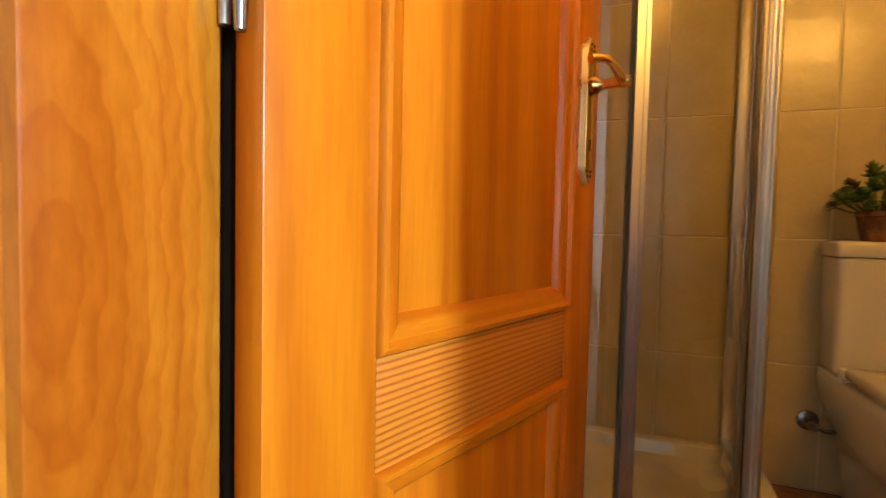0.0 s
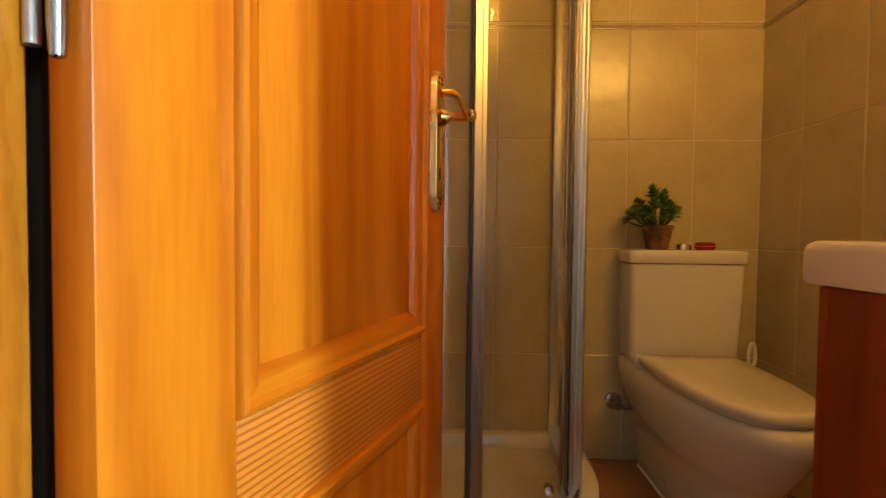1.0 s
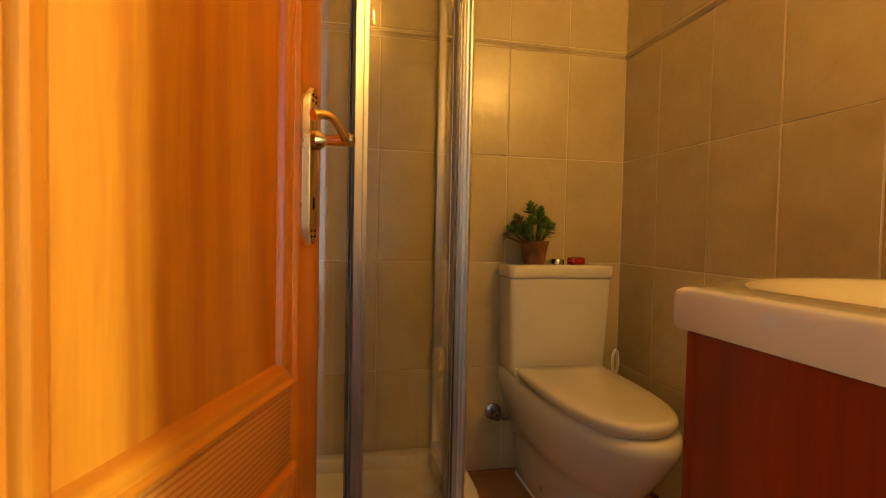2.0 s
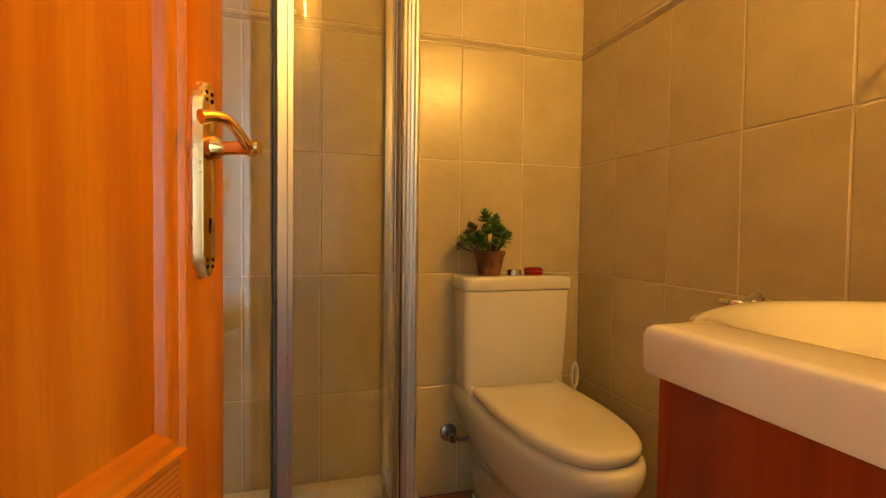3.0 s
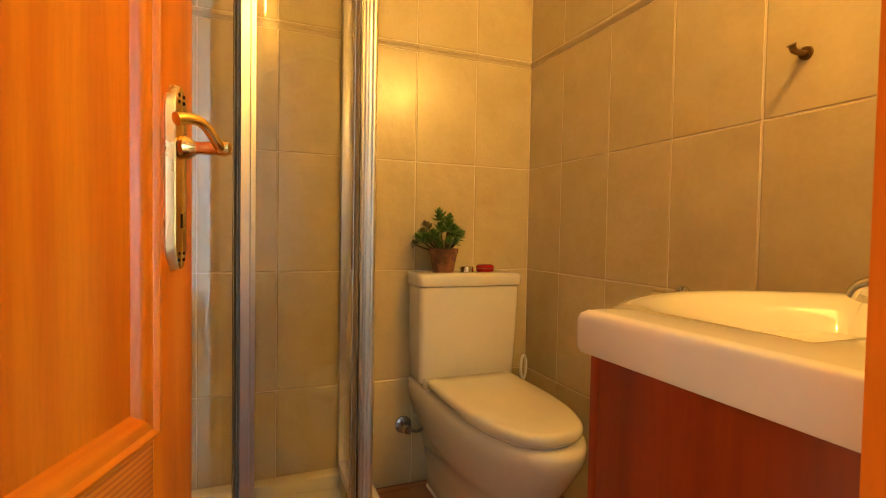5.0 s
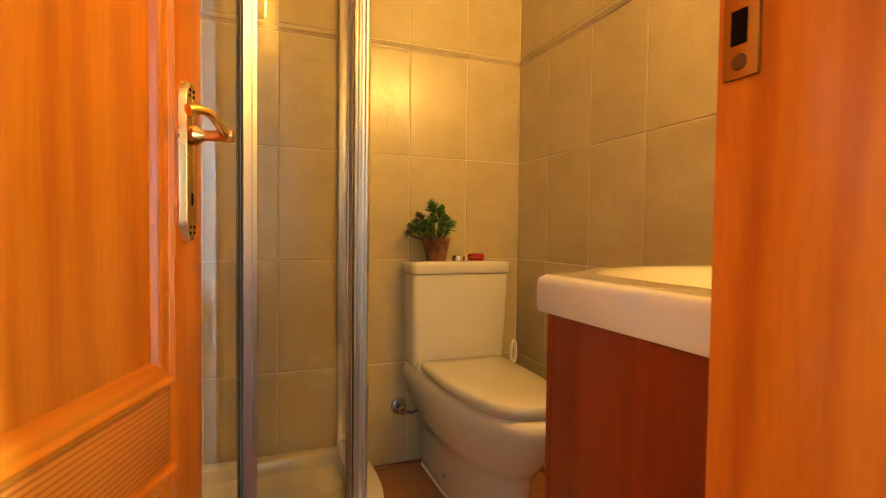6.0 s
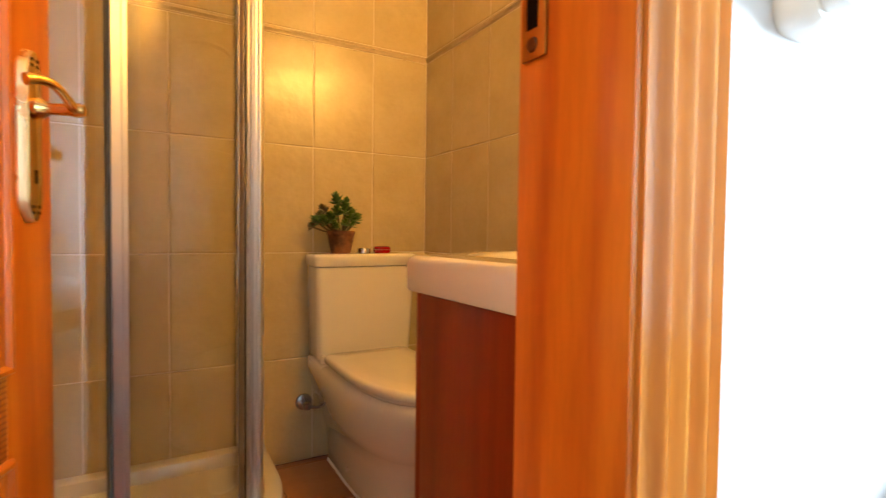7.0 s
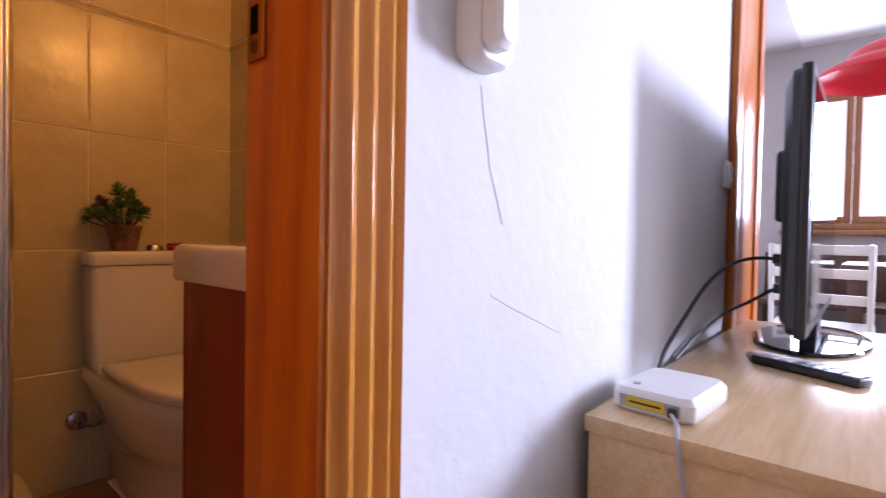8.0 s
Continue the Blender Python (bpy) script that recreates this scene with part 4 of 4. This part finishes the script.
part("plinth", box(B(), (0.0205, 0.03, 0.0), (1.1895, 0.05, 0.058), 0.0), M_BIRCH, sb)

TOP = 0.591
tv = thing("television", "black flat television seen edge-on, on an oval stand", "television", pose(2.02, 0.40, TOP))
bm = box(B(), (-0.43, -0.022, 0.065), (0.43, -0.002, 0.606), 0.006, 3)
rings_mesh(bm, [[(x, y, z) for x, z, _ in rrect(-0.43 + i, 0.43 - i, 0.065 + i, 0.606 - i, 0.02, 0)] for i, y in ((0.004, -0.003), (0.006, 0.012), (0.03, 0.026))])
part("screen_case", bm, M_BLACK, tv)
part("screen", box(B(), (-0.405, -0.0245, 0.095), (0.405, -0.0225, 0.58), 0.0), M_SCREEN, tv)
part("rear_housing", box(B(), (-0.30, 0.0262, 0.30), (0.30, 0.052, 0.46), 0.012, 3), M_BLACK, tv)
part("neck", box(B(), (-0.06, -0.018, 0.012), (0.06, 0.022, 0.068), 0.006), M_BLACK, tv)
bm = B()
rings_mesh(bm, [[(0.25 * s * math.cos(a), 0.125 * s * math.sin(a), z) for a in (2 * math.pi * i / 40 for i in range(40))] for s, z in ((0.97, 0.0), (1.0, 0.004), (0.98, 0.010), (0.7, 0.014), (0.2, 0.016))])
part("stand", bm, M_SCREEN, tv, "glossy black oval stand")

router = thing("router", "white plastic router with a yellow label on the cabinet", "router", pose(1.135, 0.462, TOP, 0, 0, -4))
bm = rings_mesh(B(), [rrect(a, b, c, d, 0.018, z) for a, b, c, d, z in ((0.006, 0.158, 0.004, 0.116, 0.0), (0.0, 0.165, 0.0, 0.12, 0.006), (0.0, 0.165, 0.0, 0.12, 0.026), (0.006, 0.158, 0.006, 0.114, 0.035), (0.03, 0.13, 0.03, 0.09, 0.037))])
part("case", bm, M_WHITEPL, router)
part("socket_strip", box(B(), (-0.0012, 0.018, 0.008), (0.0002, 0.104, 0.0255), 0.0), M_GREYPL, router)
part("label", box(B(), (-0.002, 0.038, 0.010), (-0.0011, 0.094, 0.024), 0.0), M_YELLOW, router, "yellow label with a dark printed bar")
part("label_bar", box(B(), (-0.0026, 0.043, 0.0155), (-0.0021, 0.089, 0.0185), 0.0), mat("dark_print", (0.08, 0.05, 0.01), 0.6), router)
part("plug", box(B(), (-0.010, 0.020, 0.009), (-0.0013, 0.032, 0.022), 0.002), M_BLACK, router)
part("button", lathe(B(), [(0.0001, 0), (0.007, 0), (0.006, 0.002), (0.0001, 0.0025)], (0.03, 0.09, 0.0362), 14), M_GREYPL, router)

cord = thing("network_cable", "thin grey cord hanging over the cabinet's side", "cable")
part("cord", tube(B(), smooth_path([(1.122, 0.487, 0.607), (1.105, 0.475, 0.600), (1.083, 0.468, 0.585), (1.080, 0.462, 0.55), (1.080, 0.445, 0.45), (1.079, 0.42, 0.30), (1.078, 0.40, 0.012)]), 0.0028, 8), M_GREYPL, cord)
for pts in ([(1.431, 0.603, 0.575), (1.475, 0.601, 0.621), (1.561, 0.59, 0.677), (1.682, 0.575, 0.744), (1.787, 0.55, 0.788), (1.86, 0.51, 0.806), (1.874, 0.4645, 0.806)],
            [(1.50, 0.603, 0.575), (1.60, 0.601, 0.60), (1.74, 0.598, 0.625), (1.90, 0.58, 0.655), (1.97, 0.54, 0.680), (1.95, 0.49, 0.715), (1.90, 0.4645, 0.731)]):
    c = thing("tv_cable", "black cable looping from the wall to the television", "cable", group="television cables")
    part("cord", tube(B(), smooth_path(pts, 8), 0.0045, 8), M_BLACK_MATT, c)
    part("plug", box(B(), (pts[-1][0] - 0.012, pts[-1][1] - 0.039, pts[-1][2] - 0.012), (pts[-1][0] + 0.012, pts[-1][1] + 0.006, pts[-1][2] + 0.012), 0.003), M_BLACK, c)


def remote(x, y, turn, ln, wd, ht, material, label):
    r = thing("remote_control", label, "remote control", pose(x, y, TOP, 0, 0, turn), group="remote controls")
    part("case", box(B(), (-wd / 2, -ln / 2, 0), (wd / 2, ln / 2, ht), 0.006, 3), material, r)
    for i in range(5):
        for j in range(3):
            bx, by = (j - 1) * wd * 0.27, -ln * 0.3 + i * ln * 0.14
            part("button", box(B(), (bx - 0.004, by - 0.005, ht - 0.0005), (bx + 0.004, by + 0.005, ht + 0.0015), 0.0), M_GREYPL, r)


remote(1.60, 0.375, -26, 0.20, 0.048, 0.018, M_BLACK, "black remote control lying on the cabinet top")
remote(1.66, 0.405, -22, 0.17, 0.042, 0.014, M_GREYPL, "grey remote control beside the black one")

inter = thing("intercom", "white rounded intercom handset unit on the plaster wall", "intercom", pose(0.823, YH, 1.022))
bm = rings_mesh(B(), [[(x, -d, z) for x, z, _ in rrect(-0.024 + i, 0.042 - i, 0.0 + i, 0.225 - i, 0.018 - i * 0.5, 0)] for i, d in ((0.0, 0.0), (0.0, 0.022), (0.004, 0.028))])
part("base", bm, M_WHITEPL, inter)
bm = rings_mesh(B(), [[(x, -d, z) for x, z, _ in rrect(-0.018 + i, 0.018 - i, 0.010 + i, 0.215 - i, 0.014 - i * 0.5, 0)] for i, d in ((0.0, 0.0282), (0.0, 0.044), (0.006, 0.050))])
part("handset", bm, M_WHITEPL, inter)

for line in ([(0.843, 1.008), (0.848, 0.981), (0.857, 0.945), (0.862, 0.922), (0.873, 0.897), (0.889, 0.860)], [(0.869, 0.779), (0.906, 0.763), (0.959, 0.743), (1.030, 0.716)]):
    crack = tube(B(), smooth_path([(x, YH - 0.0002, z) for x, z in line], 5), 0.0006, 6)
    tagged(new("wall_scratch", finish(crack, "wall_scratch", M_SCRATCH)), "faint grey scratch line in the white plaster", "scratch", "scratches in the plaster", "structure")

sw = thing("light_switch", "white rocker light switch on the plaster wall", "light switch", pose(2.03, YH, 1.04))
part("plate", box(B(), (-0.04, -0.010, -0.04), (0.04, 0.0, 0.04), 0.004), M_WHITEPL, sw)
part("rocker", box(B(), (-0.026, -0.0145, -0.026), (0.026, -0.0102, 0.026), 0.002), M_WHITEPL, sw)

# closed cupboard door in the hall wall
cup = thing("door_2", "closed orange pine cupboard door with casing in the hall wall", "door", pose(2.06, YH, 0), kind="structure")
part("leaf", box(B(), (0.07, -0.012, 0.01), (0.36, -0.001, 2.0), 0.002), M_PINE, cup)
part("casing", box(B(), (0.0, -0.022, 0.0), (0.068, -0.001, 2.07), 0.004), M_PINE, cup)
part("casing", box(B(), (0.362, -0.022, 0.0), (0.43, -0.001, 2.07), 0.004), M_PINE, cup)
part("casing_head", box(B(), (0.069, -0.022, 2.002), (0.361, -0.001, 2.07), 0.004), M_PINE, cup)

pend = thing("pendant_lamp", "red domed pendant lamp hanging over the dining table", "pendant lamp", pose(3.3, 0.22, 1.575))
shade_out = [(0.305, 0.0), (0.307, 0.006), (0.290, 0.030), (0.245, 0.055), (0.200, 0.068), (0.185, 0.085), (0.165, 0.115), (0.120, 0.142), (0.06, 0.157), (0.03, 0.162)]
shade_in = [(0.028, 0.158), (0.058, 0.152), (0.117, 0.137), (0.161, 0.111), (0.181, 0.080), (0.197, 0.063), (0.242, 0.050), (0.287, 0.025), (0.302, 0.004)]
part("shade", rings_mesh(B(), [[(r * math.cos(math.pi * i / 20), r * math.sin(math.pi * i / 20), z) for i in range(40)] for r, z in shade_out + shade_in + shade_out[:1]], False, False), M_REDSHADE, pend)
part("bulb", lathe(B(), [(0.0001, 0.05), (0.022, 0.058), (0.030, 0.08), (0.024, 0.105), (0.014, 0.125), (0.014, 0.158), (0.0001, 0.16)], (0, 0, 0), 18), M_WHITEPL, pend, "unlit white bulb")
part("flex", tube(B(), [(0, 0, 0.155), (0, 0, 0.5), (0, 0, HZ - 1.575)], 0.004, 8), M_WHITEPL, pend)

bench = thing("dining_bench", "dark brown wooden bench with backrest under the window", "bench", pose(4.68, 0.45, 0))
part("seat", box(B(), (-0.22, -1.1, 0.42), (0.22, 0.45, 0.46), 0.006), M_BROWN, bench)
part("backrest", box(B(), (0.23, -1.1, 0.44), (0.27, 0.45, 0.78), 0.006), M_BROWN, bench)
for y in (-1.07, 0.41):
    part("side_panel", box(B(), (-0.2, y - 0.02, 0.0), (0.225, y + 0.02, 0.4195), 0.004), M_BROWN, bench)
table = thing("dining_table", "dark brown wooden dining table under the red lamp", "table", pose(4.02, -0.20, 0))
part("tabletop", box(B(), (-0.4, -0.6, 0.71), (0.4, 0.6, 0.745), 0.006), M_BROWN, table)
for sx in (-0.35, 0.35):
    for sy in (-0.54, 0.54):
        part("leg", box(B(), (sx - 0.03, sy - 0.03, 0.0), (sx + 0.03, sy + 0.03, 0.7095), 0.004), M_BROWN, table)
chair = thing("dining_chair", "white painted slatted chair at the dining table", "chair", pose(3.42, 0.46, 0))
part("seat", box(B(), (-0.2, -0.2, 0.43), (0.2, 0.2, 0.455), 0.008), M_WHITE_PAINT, chair)
for sx in (-0.18, 0.18):
    for sy in (-0.18, 0.18):
        part("leg", tube(B(), [(sx * 1.12, sy * 1.1, 0.0), (sx, sy, 0.43)], 0.013), M_WHITE_PAINT, chair)
for sy in (-0.18, 0.18):
    part("back_post", tube(B(), smooth_path([(-0.19, sy, 0.455), (-0.21, sy, 0.65), (-0.252, sy, 0.845)]), 0.012), M_WHITE_PAINT, chair)
for z, x in ((0.82, -0.248), (0.715, -0.225), (0.60, -0.204)):
    part("back_slat", box(B(), (x - 0.008, -0.17, z - 0.022), (x + 0.008, 0.17, z + 0.022), 0.005), M_WHITE_PAINT, chair)

daybed = thing("daybed", "white-covered daybed with loose cushions in the living room", "daybed", pose(0.55, -2.2, 0))
part("base", box(B(), (-0.95, -0.42, 0.12), (0.95, 0.42, 0.26), 0.01), M_WINFRAME, daybed, "brown wooden bed base")
for sx in (-0.9, 0.9):
    for sy in (-0.37, 0.37):
        part("leg", box(B(), (sx - 0.03, sy - 0.03, 0.0), (sx + 0.03, sy + 0.03, 0.1195), 0.004), M_WINFRAME, daybed)
part("mattress", box(B(), (-0.96, -0.43, 0.262), (0.96, 0.43, 0.46), 0.05, 4), M_WHITE_PAINT, daybed, "white bedspread over the mattress")
for cx in (-0.62, 0.0, 0.62):
    cushion = thing("cushion", "plump white cushion leaning on the daybed", "cushion", pose(0.55 + cx, -2.50, 0.475, -14, 0, 0), group="cushions on the daybed")
    part("cover", box(B(), (-0.27, -0.08, 0.0), (0.27, 0.08, 0.40), 0.07, 5), M_WHITE_PAINT, cushion)

# ---- tiles ----


def slab(name, w, h, t, material, ch=0.0022):
    """A tile lying in its x-z plane, facing -y, with chamfered edges."""
    bm = B()
    rings_mesh(bm, [[(x, y, z) for x, z in ((i, i), (w - i, i), (w - i, h - i), (i, h - i))] for i, y in ((0.0, 0.0), (0.0, -t + ch * 0.6), (ch, -t))])
    return finish(bm, name, material, False)


GAP, ROW, TRIM_Z, TRIM_H = 0.0036, 0.393, 1.569, 0.028
ROWS_Z = [(TRIM_Z - ROW * (i + 1) + (0.003 if i == 3 else 0.0), ROW - (0.003 if i == 3 else 0.0)) for i in range(4)] + [(TRIM_Z + TRIM_H, ROW), (TRIM_Z + TRIM_H + ROW, HZ - TRIM_Z - TRIM_H - ROW)]
meshes = {}


def tile_wall(parent, m, length, first, pitch):
    """Rows of tiles on a wall: m puts the run's start at local x = 0 with the room on local -y. first is the cut tile's width."""
    xs, x = [], 0.0
    wid = first
    while x < length - 0.004:
        wid = min(wid, length - x)
        xs.append((x, wid))
        x += wid
        wid = pitch
    for x, w in xs:
        for z, h in ROWS_Z:
            key = (round(w, 4), round(h, 4))
            if key not in meshes:
                meshes[key] = slab("tile", w - GAP, h - GAP, T, M_TILE)
            ob = new("tile", meshes[key])
            ob.parent = parent
            ob.matrix_world = m @ pose(x + GAP / 2, 0, z + GAP / 2)
        key = ("trim", round(w, 4))
        if key not in meshes:
            prof = [(0.0, 0.0), (-T * 0.7, 0.0), (-T * 1.1, 0.003), (-T * 1.15, 0.006), (-T * 1.9, 0.010), (-T * 2.2, 0.014), (-T * 1.9, 0.018), (-T * 1.15, 0.022), (-T * 1.1, 0.025), (-T * 0.7, TRIM_H - 0.001), (0.0, TRIM_H - 0.001)]
            meshes[key] = finish(rings_mesh(B(), [[(xx, y, z) for y, z in prof] for xx in (0.0006, w - 0.0006)]), "border_tile", M_TRIM, True)
        ob = new("border_tile", meshes[key])
        ob.parent = parent
        ob.matrix_world = m @ pose(x, 0, TRIM_Z)


tile_wall(wall_back, pose(XL, YB + T, 0), XR - XL, 0.031, 0.2365)
tile_wall(wall_right, pose(XR + T, YB, 0, 0, 0, -90), YB - YF, 0.214, 0.246)
tile_wall(wall_left, pose(XL - T, YF, 0, 0, 0, 90), YB - YF, 0.246, 0.246)

FT = 0.30
fx = XR - 0.02
tm = {}
ix = 0
while fx > XL + 0.01:
    w = min(FT, fx - XL)
    fy = YB - 0.035
    segs = [(YB - 0.035, YB)]
    while fy > YF + 0.01:
        segs.append((max(fy - FT, YF), fy))
        fy -= FT
    for y0, y1 in segs:
        key = (round(w, 3), round(y1 - y0, 3))
        if key not in tm:
            bm = B()
            ww, hh = w - 0.005, y1 - y0 - 0.005
            rings_mesh(bm, [[(x, y, z) for x, y in ((i, i), (ww - i, i), (ww - i, hh - i), (i, hh - i))] for i, z in ((0.0, -0.006), (0.0, -0.002), (0.002, 0.0))])
            tm[key] = finish(bm, "floor_tile", M_TERRA, False)
        ob = new("floor_tile", tm[key])
        ob.parent = floor_bath
        ob.location = (fx - w + 0.0025, y0 + 0.0025, 0)
    fx -= FT
